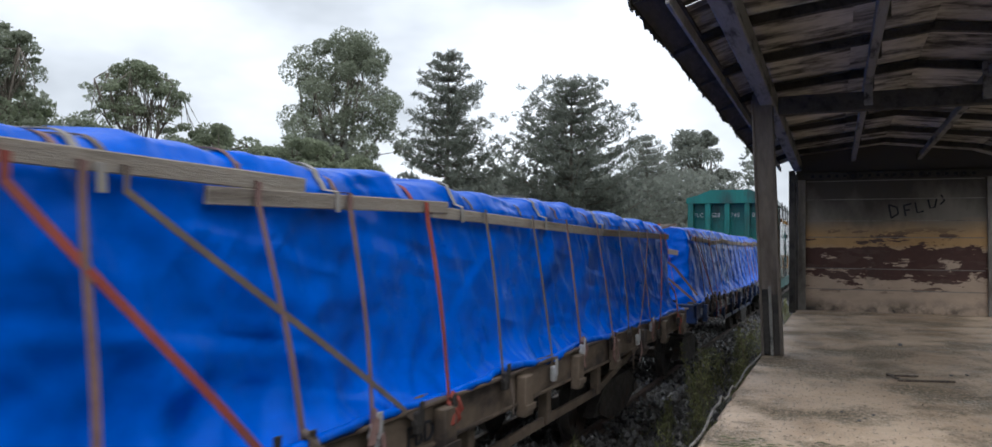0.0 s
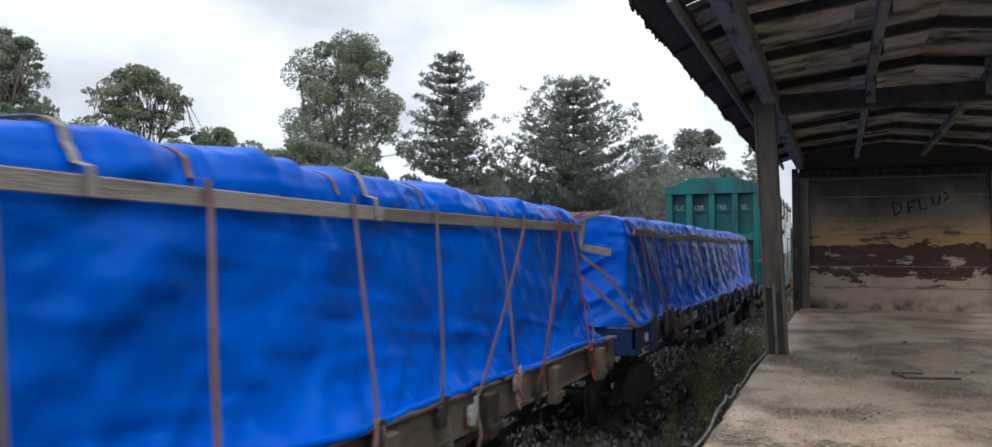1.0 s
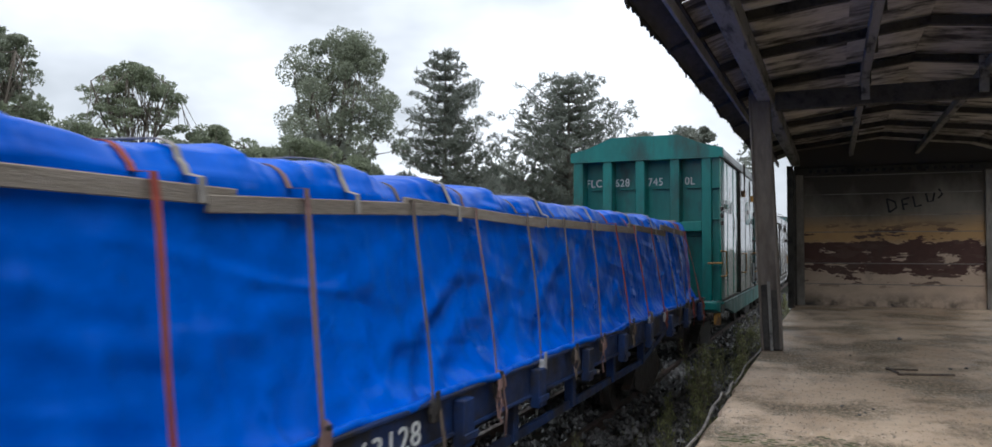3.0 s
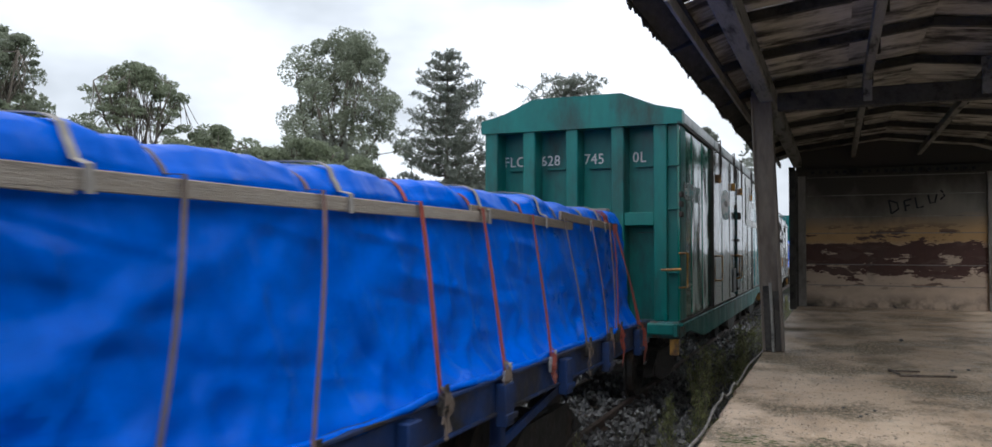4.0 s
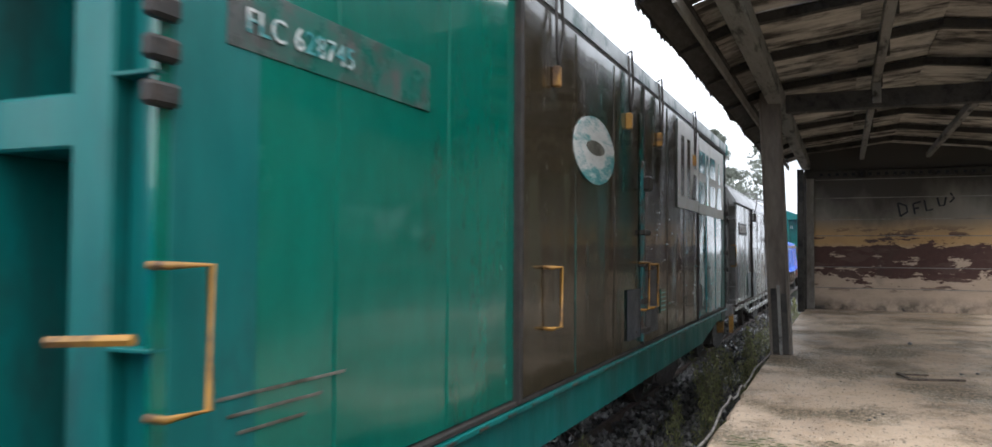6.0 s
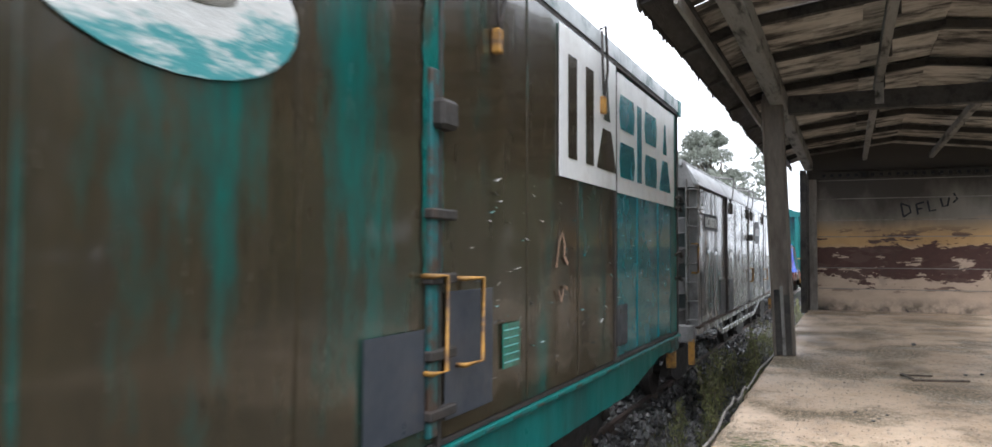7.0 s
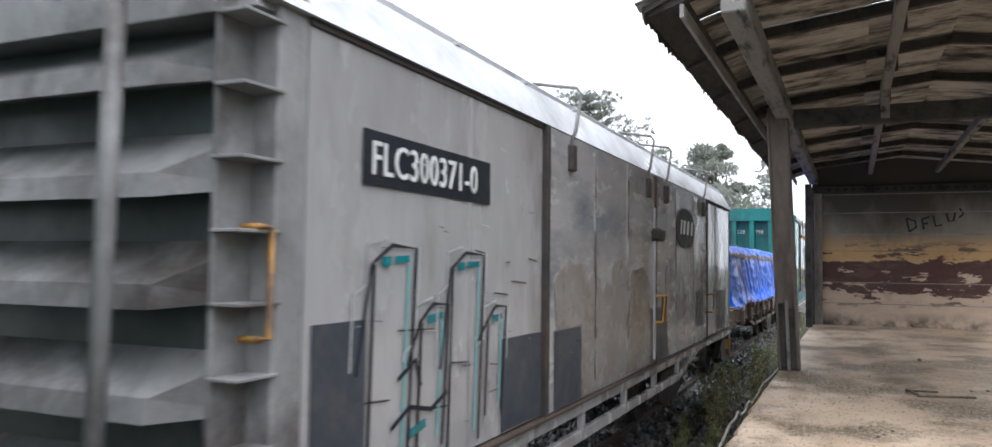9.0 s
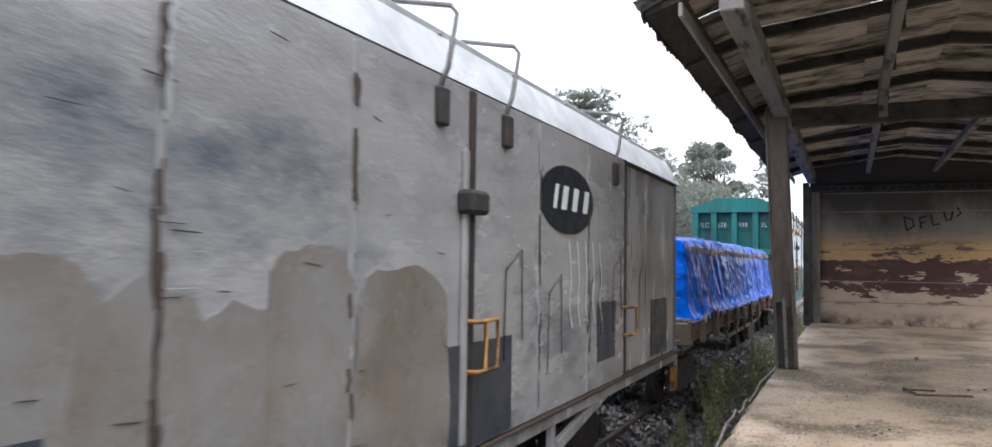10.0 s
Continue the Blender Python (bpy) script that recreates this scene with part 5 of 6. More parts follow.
def green_wagon(y0, numbers, full=True):
    L, S, B, T = 12.08, 1.42, 1.10, 3.64
    w = thing("box_wagon", "tall dark green steel box wagon with brown doors and white numbers" if full else "tall green steel box wagon with white numbers on its ribbed end",
              "railway wagon", pose(TX, y0, RAIL), "wagons of the train", rides=True)
    E0, N0 = 0.32, 0.13          # end posts stand in front of the end sheet
    # floor pan, core and roof
    boxes("underframe", M["green_end"], w, (-1.36, 1.36, 0.05, L - 0.05, 0.98, 1.12), bevel=0.015)
    boxes("shell", M["green_end"], w, (-1.37, 1.37, E0 + N0 + 0.06, L - E0 - 0.06, 1.1, T), bevel=0.01)
    prof = [(-1.46, 3.66), (-1.46, 3.79), (-1.1, 3.87), (-0.64, 4.05), (0.64, 4.05), (1.1, 3.87), (1.46, 3.79), (1.46, 3.66)]
    bm = bmesh.new()
    prism(bm, prof, "y", N0 + 0.1, L - 0.1)
    rf = part("roof", bm, M["roof_green"], w, "pale weathered sheet-metal roof")
    for y in (N0, L - 0.12):
        bm = bmesh.new()
        prism(bm, [(x * 1.003, z + (0.012 if z > 3.7 else -0.03)) for x, z in prof], "y", y - 0.03, y + 0.15)
        part("gable", bm, M["green_end"], w)
    # side sills with fish belly
    for s_ in (-1, 1):
        bm = bmesh.new()
        prism(bm, [(0.0, 1.12), (L, 1.12), (L, 0.97), (L - 1.0, 0.96), (L - 2.25, 0.78), (2.2, 0.78), (1.0, 0.96), (0.0, 0.97)], "x", min(1.36 * s_, 1.41 * s_), max(1.36 * s_, 1.41 * s_))
        part("side_sill", bm, M["green_end"], w)
        boxes("sill_ledge", M["green_end"], w, (min(1.36 * s_, 1.47 * s_), max(1.36 * s_, 1.47 * s_), 0.1, L - 0.1, 1.09, 1.125))
        boxes("door_rail", M["iron"], w, (min(1.36 * s_, 1.452 * s_), max(1.36 * s_, 1.452 * s_), 0.2, L - 0.2, 1.128, 1.16))
    bm = bmesh.new()
    box(bm, 1.47, 1.477, -0.06, 0.06, 1.1, 1.113)
    me = finish(bm)
    for i in range(30):
        o = part("ledge_bolt", me, M["grimy_teal"], w)
        o.location = (0, 0.4 + i * (L - 0.8) / 29, 0)
    # end: five posts, rails, recessed sheet, flanges
    for yy, d in ((N0, 1), (L, -1)):
        def yb(a, b):
            return (yy + a * d, yy + b * d) if d > 0 else (yy + b * d, yy + a * d)
        boxes("end_sheet", M["green_end"], w, (-1.34, 1.34, *yb(E0, E0 + 0.04), 1.1, 3.68))
        for xa, xb in ((-1.41, -1.22), (-0.82, -0.635), (-0.17, 0.005), (0.485, 0.665), (1.075, 1.255)):
            boxes("end_post", M["green_end"], w, (xa, xb, *yb(0.0, E0), 1.14, 3.64), bevel=0.012)
        for xa, xb in ((-1.22, -0.82), (-0.635, -0.17), (0.005, 0.485), (0.665, 1.075)):
            boxes("end_rail", M["green_end"], w, (xa, xb, *yb(0.02, E0), 2.35, 2.52), bevel=0.01)
            boxes("shelf", M["green_end"], w, (xa + 0.1, xb - 0.004, *yb(0.26, E0), 3.125, 3.15), bevel=0.004)
            boxes("stiffener", M["green_end"], w, (xa + 0.12, xb - 0.004, *yb(0.27, E0), 2.26, 2.275), bevel=0.003)
        boxes("end_sill", M["grimy_teal"], w, (-1.42, 1.42, *yb(-0.02, E0 + 0.1), 0.93, 1.14), bevel=0.015)
        for s_ in (-1, 1):
            boxes("corner_post", M["green_end"], w, (min(1.25 * s_, 1.425 * s_), max(1.25 * s_, 1.425 * s_), *yb(0.07, E0 + 0.14), 1.1, 3.66), bevel=0.008)
            for z in (1.75, 2.55, 3.1):
                boxes("gusset", M["green_end"], w, (min(1.25 * s_, 1.42 * s_), max(1.25 * s_, 1.42 * s_), *yb(0.0, 0.1), z, z + 0.012), bevel=0.002)
        boxes("footstep", M["yellow"], w, (1.28, 1.40, *yb(0.02, 0.08), 0.72, 0.95), label="yellow end step bracket")
        for txt, x in zip(numbers, (-1.25, -0.66, 0.0, 0.71)):
            if d > 0:
                letters("number", txt, 0.2, M["white"], w, Matrix.Translation((x, N0 + E0 - 0.004, 3.195)) @ pose(0, 0, 0, 90, 0, 0), stretch=0.95)
    # hand brake wheel on the near end
    bm = bmesh.new()
    ring = [(-0.42 + 0.27 * math.cos(a), -0.1, 1.98 + 0.27 * math.sin(a)) for a in [2 * math.pi * k / 20 for k in range(21)]]
    tube(bm, ring, 0.014, 6)
    for a in (0.3, 1.87, 3.44, 5.0):
        tube(bm, [(-0.42, -0.1, 1.98), (-0.42 + 0.26 * math.cos(a), -0.1, 1.98 + 0.26 * math.sin(a))], 0.012, 6)
    tube(bm, [(-0.42, -0.12, 1.98), (-0.42, 0.1, 1.98)], 0.035, 8)
    part("brake_wheel", bm, M["green_end"], w, "green hand brake wheel", smooth=True)
    bm = bmesh.new()
    for i in range(16):
        z = 1.7 - i * 0.045
        tube(bm, [(-0.40 + 0.012 * (i % 2), -0.05, z), (-0.40 - 0.012 * (i % 2), -0.05, z - 0.04)], 0.012, 6)
    part("brake_chain", bm, M["iron"], w)
    # sides
    fx = [(N0 + 0.02, 2.86), (2.90, 6.03), (6.06, 9.18), (9.22, L - 0.1)]
    for s_ in (1, -1):
        for i, (a, b) in enumerate(fx):
            mat = (M["green"], M["brown"], M["brown"], M["teal"])[i]
            bm = bmesh.new()
            x = S if i in (0, 3) else S + 0.035
            sheet_panel(bm, a, b, 1.17, T - 0.02, x)
            if s_ < 0:
                bmesh.ops.scale(bm, vec=(-1, 1, 1), verts=bm.verts)
            part("door" if i in (1, 2) else "side_panel", bm, mat, w, smooth=False)
        if s_ < 0:
            continue
        for y in (1.05, 2.0, 3.95, 5.0, 7.2, 8.2, 10.1, 11.0):
            boxes("seam", M["teal"] if y > 9.2 else M["brown"] if y > 2.9 else M["green"], w, (S - 0.01, S + (0.042 if 2.9 < y < 9.2 else 0.008), y - 0.012, y + 0.012, 1.18, T - 0.03), bevel=0.003)
        for y in (2.88, 9.2, L - 0.10):
            boxes("door_jamb", M["iron"], w, (S - 0.01, S + (0.05 if y < 10 else 0.02), y - 0.025, y + 0.025, 1.14, T), bevel=0.006)
        boxes("door_seam", M["iron"], w, (S, S + 0.055, 6.03, 6.06, 1.14, T), bevel=0.004)
        boxes("eave_strip", M["iron"], w, (S - 0.02, S + 0.03, 0.1, L - 0.1, T - 0.02, T + 0.02), bevel=0.004)
        boxes("lock_bar", M["grimy_teal"], w, (S + 0.035, S + 0.07, 5.92, 6.0, 1.2, 2.9), bevel=0.008)
        for z in (1.28, 1.55, 1.9, 2.2):
            boxes("hinge", M["iron"], w, (S + 0.03, S + 0.09, 5.9, 6.16, z, z + 0.05), bevel=0.008)
        boxes("latch", M["iron"], w, (S + 0.03, S + 0.13, 5.93, 6.1, 2.62, 2.76), bevel=0.02)
        handle(w, 0.30, 1.57, 2.0, S, M["yellow"], 0.16)
        handle(w, 3.45, 1.55, 1.94, S + 0.03, M["yellow"], 0.16)
        handle(w, 6.02, 1.5, 1.94, S + 0.03, M["yellow"], 0.12)
        handle(w, 6.42, 1.5, 1.92, S + 0.03, M["yellow"], 0.2)
        for y, zt in ((3.45, 3.8), (5.4, 3.8), (6.68, 3.8), (8.75, 3.8)):
            hanging_hook(w, y, zt, 3.2, S + 0.03)
        bm = bmesh.new()
        tube(bm, [(1.2, -0.02, 1.79), (1.46, 0.05, 1.8)], 0.018, 6)
        part("coupling_lever", bm, M["yellow"], w, "rust-yellow lever end")
        for z in (2.45, 2.58, 2.7):
            boxes("hinge", M["iron"], w, (S, S + 0.05, 0.08, 0.2, z, z + 0.07), bevel=0.012)
        for z in (1.75, 2.02, 2.55, 2.66):
            bm = bmesh.new()
            tube(bm, [(S, L - 0.22, z), (S + 0.05, L - 0.12, z + 0.03), (S + 0.05, L - 0.02, z - 0.02), (S, L, z)], 0.016, 6)
            part("corner_latch", bm, M["iron"], w)
        if not full:
            continue
        # white band with plain cut shapes, plain oval, number panel and small print
        boxes("band", M["white"], w, (S + 0.046, S + 0.05, 7.75, 9.18, 2.56, 3.6), bevel=0.001, label="white painted band")
        boxes("band", M["white"], w, (S + 0.006, S + 0.011, 9.24, 11.8, 2.56, 3.6), bevel=0.001, label="white painted band")
        plain_shapes(w, S)
        bm = bmesh.new()
        oval(bm, 4.42, 2.82, 0.55, 0.26, S + 0.044)
        part("oval_mark", bm, M["worn_white"], w, "worn white and teal oval mark")
        bm = bmesh.new()
        oval(bm, 4.42, 2.84, 0.24, 0.055, S + 0.048)
        part("oval_core", bm, M["smudge"], w)
        letters("number", "FLC 628745", 0.12, M["worn_white"], w, Matrix.Translation((S + 0.012, 0.5, 2.76)) @ SIDE)
        boxes("number_panel", M["mauve"], w, (S + 0.005, S + 0.009, 0.42, 1.78, 2.70, 2.92), bevel=0.001, label="faded reddish number panel")
        for k, (ya, yb_) in enumerate(((0.4, 1.1), (0.45, 0.95), (0.5, 0.85))):
            boxes("small_print", M["smudge"], w, (S + 0.007, S + 0.010, ya, yb_, 1.57 - k * 0.06, 1.582 - k * 0.06), bevel=0.001)
        for y0_, y1_, z0_, z1_, mt in ((5.4, 5.9, 1.25, 1.7, M["patch"]), (6.8, 7.05, 1.4, 1.65, M["green"]), (9.26, 9.7, 1.25, 1.6, M["patch"]), (6.1, 6.66, 1.25, 1.86, M["patch"])):
            x0 = S + (0.006 if y0_ > 9.2 else 0.046)
            boxes("paint_patch", mt, w, (x0, x0 + 0.004, y0_, y1_, z0_, z1_), bevel=0.001)
        for k in range(5):
            boxes("painted_line", M["teal_light"], w, (S + 0.051, S + 0.053, 6.82, 7.03, 1.43 + k * 0.045, 1.437 + k * 0.045), bevel=0.0005)
        # worn strips that bare the teal coat, sprayed curls
        for y, wd, za, zb in ((5.98, 0.2, 1.95, 3.35),):
            n_ = 26
            left_ = [(y - wd / 2 * (1 + 0.2 * noise.noise((k * 0.5, y, 1)) + 0.15 * noise.noise((k * 1.7, y, 2))), za + (zb - za) * k / n_) for k in range(n_ + 1)]
            right_ = [(y + wd / 2 * (1 + 0.2 * noise.noise((k * 0.5, y, 5)) + 0.15 * noise.noise((k * 1.7, y, 6))), za + (zb - za) * k / n_) for k in range(n_ + 1)]
            bm = bmesh.new()
            lo = [(bm.verts.new((S + 0.0445, *a_)), bm.verts.new((S + 0.0445, *b_))) for a_, b_ in zip(left_, right_)]
            for p, q in zip(lo, lo[1:]):
                bm.faces.new((p[0], p[1], q[1], q[0]))
            part("worn_strip", bm, M["worn_teal"], w, "strip of bared teal paint")
        def curl(pts, mat, wd):
            bm = bmesh.new()
            ribbon(bm, [(S + 0.047, y, z) for y, z in pts], [(1, 0, 0)] * len(pts), wd, 0.002)
            part("sprayed_line", bm, mat, w)
        curl([(7.70, 1.95), (7.76, 2.12), (7.82, 2.18), (7.87, 2.1), (7.86, 2.02), (7.94, 1.97)], M["peach"], 0.028)
        curl([(7.74, 1.8), (7.80, 1.72), (7.86, 1.82), (7.93, 1.8)], M["peach"], 0.026)
        # scuffs of old paint
        rnd = random.Random(21)
        for i in range(110):
            y = rnd.uniform(6.3, 11.6)
            z = rnd.uniform(1.3, 2.5)
            x0 = S + (0.011 if y > 9.25 else 0.046)
            bm = bmesh.new()
            oval(bm, y, z, rnd.uniform(0.006, 0.04), rnd.uniform(0.001, 0.0035), x0, rnd.uniform(-0.5, 0.5), 9, rnd)
            part("paint_scuff", bm, (M["white"], M["teal_light"], M["smudge"], M["patch"], M["smudge"], M["teal"])[i % 6], w)
    bogie(w, 2.0)
    bogie(w, L - 2.0)
    coupler(w, 0.0, -1)
    coupler(w, L, 1)
    return w


def oval(bm, y, z, ry, rz, x, tilt=0.0, n_=28, rnd=None):
    lo, hi = [], []
    for k in range(n_):
        a = 2 * math.pi * k / n_
        r = 1 if rnd is None else rnd.uniform(0.75, 1.15)
        u, v = ry * r * math.cos(a), rz * r * math.sin(a)
        p = (y + u * math.cos(tilt) - v * math.sin(tilt), z + u * math.sin(tilt) + v * math.cos(tilt))
        lo.append(bm.verts.new((x - 0.004, *p)))
        hi.append(bm.verts.new((x + 0.002, *p)))
    bm.faces.new(hi)
    for k in range(n_):
        bm.faces.new((lo[k], lo[(k + 1) % n_], hi[(k + 1) % n_], hi[k]))


def plain_shapes(w, S):
    """Plain blocks in place of the mark on the white band: bars, wedges and slabs."""
    z0, z1 = 2.70, 3.42
    h = z1 - z0

    def block(pts, mat):
        ys = [p[0] for p in pts]
        x = S + (0.052 if max(ys) < 9.2 else 0.013 if min(ys) > 9.2 else 0.055)
        bm = bmesh.new()
        prism(bm, [(p[0], z0 + h * p[1]) for p in pts], "x", x, x + 0.004)
        part("mark_block", bm, mat, w)

    br, te = M["brown"], M["teal"]
    for ya, yc in ((7.93, 8.12), (8.34, 8.53)):
        block([(ya, 0), (yc, 0), (yc, 1), (ya, 1)], br)
    for y, mat in ((8.62, br), (11.02, te)):
        block([(y, 0), (y + 0.56, 0), (y + 0.40, 0.45), (y + 0.16, 0.45)], mat)
        block([(y + 0.19, 0.55), (y + 0.37, 0.55), (y + 0.30, 1), (y + 0.26, 1)], mat)
    for y in (9.42, 10.36):
        for za, zc in ((0.0, 0.42), (0.58, 1.0)):
            block([(y + 0.04, za), (y + 0.5, za), (y + 0.54, (za + zc) / 2), (y + 0.5, zc), (y + 0.04, zc), (y, (za + zc) / 2)], te)
    block([(10.06, 0), (10.23, 0), (10.23, 1), (10.06, 1)], te)


green_wagon(26.52, ("FLC", "628", "745", "0L"))


# ---- grey box wagon ----
def grey_wagon(y0):
    L, S, B, T = 11.35, 1.44, 1.10, 2.93
    w = thing("box_wagon", "dull grey steel box wagon with a ribbed end and sprayed outlines", "railway wagon", pose(TX, y0, RAIL), "wagons of the train", rides=True)
    E0 = 0.30
    boxes("underframe", M["grey_end"], w, (-1.38, 1.38, 0.05, L - 0.05, 0.96, 1.1), bevel=0.015)
    boxes("shell", M["grey_end"], w, (-1.38, 1.38, E0 + 0.02, L - E0 - 0.02, 1.08, T + 0.05), bevel=0.01)
    prof = [(-1.47, 2.93), (-1.30, 3.20), (-0.6, 3.30), (0.6, 3.30), (1.30, 3.20), (1.47, 2.93), (1.40, 2.93), (1.25, 3.10), (-1.25, 3.10), (-1.40, 2.93)]
    bm = bmesh.new()
    prism(bm, prof, "y", 0.12, L - 0.12)
    part("roof", bm, M["grey_roof"], w, "pale galvanised roof with sloped fascia")
    boxes("roof_walk", M["grey_roof"], w, (1.22, 1.26, 0.05, L - 0.05, 3.18, 3.26))
    for i in range(11):
        y = 0.8 + i * 0.98
        bm = bmesh.new()
        prism(bm, [(-1.31, 3.205), (-0.6, 3.305), (0.6, 3.305), (1.31, 3.205), (1.31, 3.22), (0.6, 3.325), (-0.6, 3.325), (-1.31, 3.22)], "y", y, y + 0.05)
        part("roof_seam", bm, M["grey_roof"], w)
    for yy, d in ((0.0, 1), (L, -1)):
        # pressed end: tapering horizontal ribs
        for i in range(5):
            z = 1.07 + i * 0.40
            bm = bmesh.new()
            x1, x2 = 1.28, 0.92
            v0 = [bm.verts.new((x, yy + d * E0, z_)) for x, z_ in ((-x1, z + 0.04), (x1, z + 0.04), (x1, z + 0.25), (-x1, z + 0.25))]
            v1 = [bm.verts.new((x, yy + d * y_, z_)) for x, y_, z_ in ((-x2, E0 - 0.19, z), (x2, E0 - 0.19, z), (x2, E0 - 0.17, z + 0.09), (-x2, E0 - 0.17, z + 0.09))]
            bm.faces.new(v1)
            bm.faces.new(v0[::-1])
            for k in range(4):
                bm.faces.new((v0[k], v0[(k + 1) % 4], v1[(k + 1) % 4], v1[k]))
            part("end_rib", bm, M["grey_end"], w)
        # the shade behind the ribs is painted into this sheet's colour
        boxes("end_sheet", M["recess_shade"], w, (-1.36, 1.36, *sorted((yy + d * E0, yy + d * (E0 + 0.03))), 1.08, 3.1))
        bm = bmesh.new()
        prism(bm, [(-1.42, 2.9), (1.42, 2.9), (1.30, 3.20), (0.6, 3.30), (-0.6, 3.30), (-1.30, 3.20)], "y", *sorted((yy + d * 0.1, yy + d * (E0 + 0.05))))
        part("gable", bm, M["grey_end"], w)
        boxes("end_sill", M["grey_end"], w, (-1.42, 1.42, *sorted((yy, yy + d * 0.16)), 0.9, 1.12), bevel=0.015)
        for s_ in (-1, 1):
            boxes("corner_post", M["grey_end"], w, (min(1.30 * s_, 1.44 * s_), max(1.30 * s_, 1.44 * s_), *sorted((yy + d * 0.2, yy + d * (E0 + 0.06))), 1.05, 3.0), bevel=0.01)
            boxes("post_flange", M["grey_end"], w, (min(1.30 * s_, 1.325 * s_), max(1.30 * s_, 1.325 * s_), *sorted((yy + d * 0.03, yy + d * 0.24)), 1.05, 3.0), bevel=0.004)
            for i in range(8):
                z = 1.18 + i * 0.24
                boxes("rung_plate", M["grey_end"], w, (min(1.31 * s_, 1.45 * s_), max(1.31 * s_, 1.45 * s_), *sorted((yy + d * 0.02, yy + d * 0.22)), z, z + 0.012), bevel=0.002)
        boxes("footstep", M["yellow"], w, (1.34, 1.42, *sorted((yy + d * 0.0, yy + d * 0.06)), 0.62, 0.95), label="yellow step bracket")
    bm = bmesh.new()
    tube(bm, [(0.98, -0.14, 0.95), (1.04, -0.14, 3.35)], 0.035, 8)
    part("brake_mast", bm, M["grey_end"], w, smooth=True)
    # side sill, ledge and truss bar
    for s_ in (-1, 1):
        x0, x1 = sorted((1.38 * s_, 1.44 * s_))
        boxes("side_sill", M["grey_paint"], w, (x0, x1, 0.1, L - 0.1, 0.98, 1.08))
        boxes("sill_ledge", M["rust"], w, (min(1.38 * s_, 1.49 * s_), max(1.38 * s_, 1.49 * s_), 0.1, L - 0.1, 1.075, 1.10))
        bm = bmesh.new()
        pts = [(1.40 * s_, 1.7, 1.0), (1.40 * s_, 2.55, 0.82), (1.40 * s_, 7.2, 0.80), (1.40 * s_, 8.6, 1.03)]
        for p, q in zip(pts, pts[1:]):
            box_between(bm, p, q, 0.05, 0.08)
        part("truss_bar", bm, M["grey_paint"], w)
        for y in (2.55, 3.7, 4.9, 6.05, 7.2):
            boxes("queen_post", M["grey_paint"], w, (min(1.37 * s_, 1.42 * s_), max(1.37 * s_, 1.42 * s_), y - 0.035, y + 0.035, 0.82, 1.0))
    fx = [(0.36, 2.74), (2.80, 5.76), (5.80, 8.8), (8.84, L - 0.36)]
    for s_ in (1, -1):
        for i, (a, b) in enumerate(fx):
            bm = bmesh.new()
            sheet_panel(bm, a, b, 1.11, T - 0.01, S if i in (0, 3) else S + 0.03)
            if s_ < 0:
                bmesh.ops.scale(bm, vec=(-1, 1, 1), verts=bm.verts)
            part("door" if i in (1, 2) else "side_panel", bm, M["grey_door"] if i in (1, 2) else M["grey_paint"], w)
    for y in (1.7, 3.78, 4.72, 6.75, 7.75, 9.7):
        boxes("seam", M["grey_paint"], w, (S - 0.01, S + (0.037 if 2.8 < y < 8.8 else 0.008), y - 0.014, y + 0.014, 1.12, T - 0.03), bevel=0.003)
    for y in (2.77, 8.82):
        boxes("door_jamb", M["iron"], w, (S - 0.01, S + 0.04, y - 0.03, y + 0.03, 1.08, T), bevel=0.006)
    boxes("door_seam", M["iron"], w, (S, S + 0.05, 5.742, 5.796, 1.08, T - 0.02), bevel=0.004)
    boxes("eave_strip", M["iron"], w, (S - 0.02, S + 0.012, 0.36, L - 0.36, T - 0.03, T), bevel=0.004)
    boxes("lock_box", M["iron"], w, (S + 0.02, S + 0.13, 5.62, 5.82, 2.28, 2.4), bevel=0.02)
    boxes("lock_bar", M["grey_paint"], w, (S + 0.03, S + 0.06, 5.66, 5.71, 1.15, 2.6), bevel=0.008)
    handle(w, 0.16, 1.79, 2.16, S - 0.06, M["yellow"], 0.05)
    handle(w, 5.83, 1.5, 1.75, S + 0.03, M["yellow"], 0.10)
    handle(w, 5.98, 1.5, 1.75, S + 0.03, M["yellow"], 0.24)
    handle(w, 8.95, 1.45, 1.68, S + 0.03, M["yellow"], 0.2)
    for y in (3.2, 5.42, 6.2, 8.45):
        bm = bmesh.new()
        tube(bm, [(1.18, y - 0.02, 3.2), (1.18, y - 0.02, 3.30), (1.5, y + 0.05, 3.26), (1.53, y + 0.06, 3.22), (1.5, y + 0.03, 2.96), (1.47, y, 2.86)], 0.014, 6)
        hk = part("roof_hook", bm, M["grey_end"], w, "bent bare-metal door hook", smooth=True)
        boxes("hook_lug", M["iron"], hk, (S + 0.02, S + 0.07, y - 0.05, y + 0.05, 2.68, 2.86), bevel=0.01)
    # number panel, oval, patches, sprayed outlines
    boxes("number_panel", M["black"], w, (S + 0.006, S + 0.01, 0.71, 1.93, 2.36, 2.585), bevel=0.001, label="black number panel")
    letters("number", "FLC300371-0", 0.2, M["white"], w, Matrix.Translation((S + 0.014, 0.76, 2.405)) @ SIDE, stretch=0.85)
    bm = bmesh.new()
    oval(bm, 7.3, 2.47, 0.56, 0.23, S + 0.038)
    part("oval_mark", bm, M["black"], w, "black oval mark")
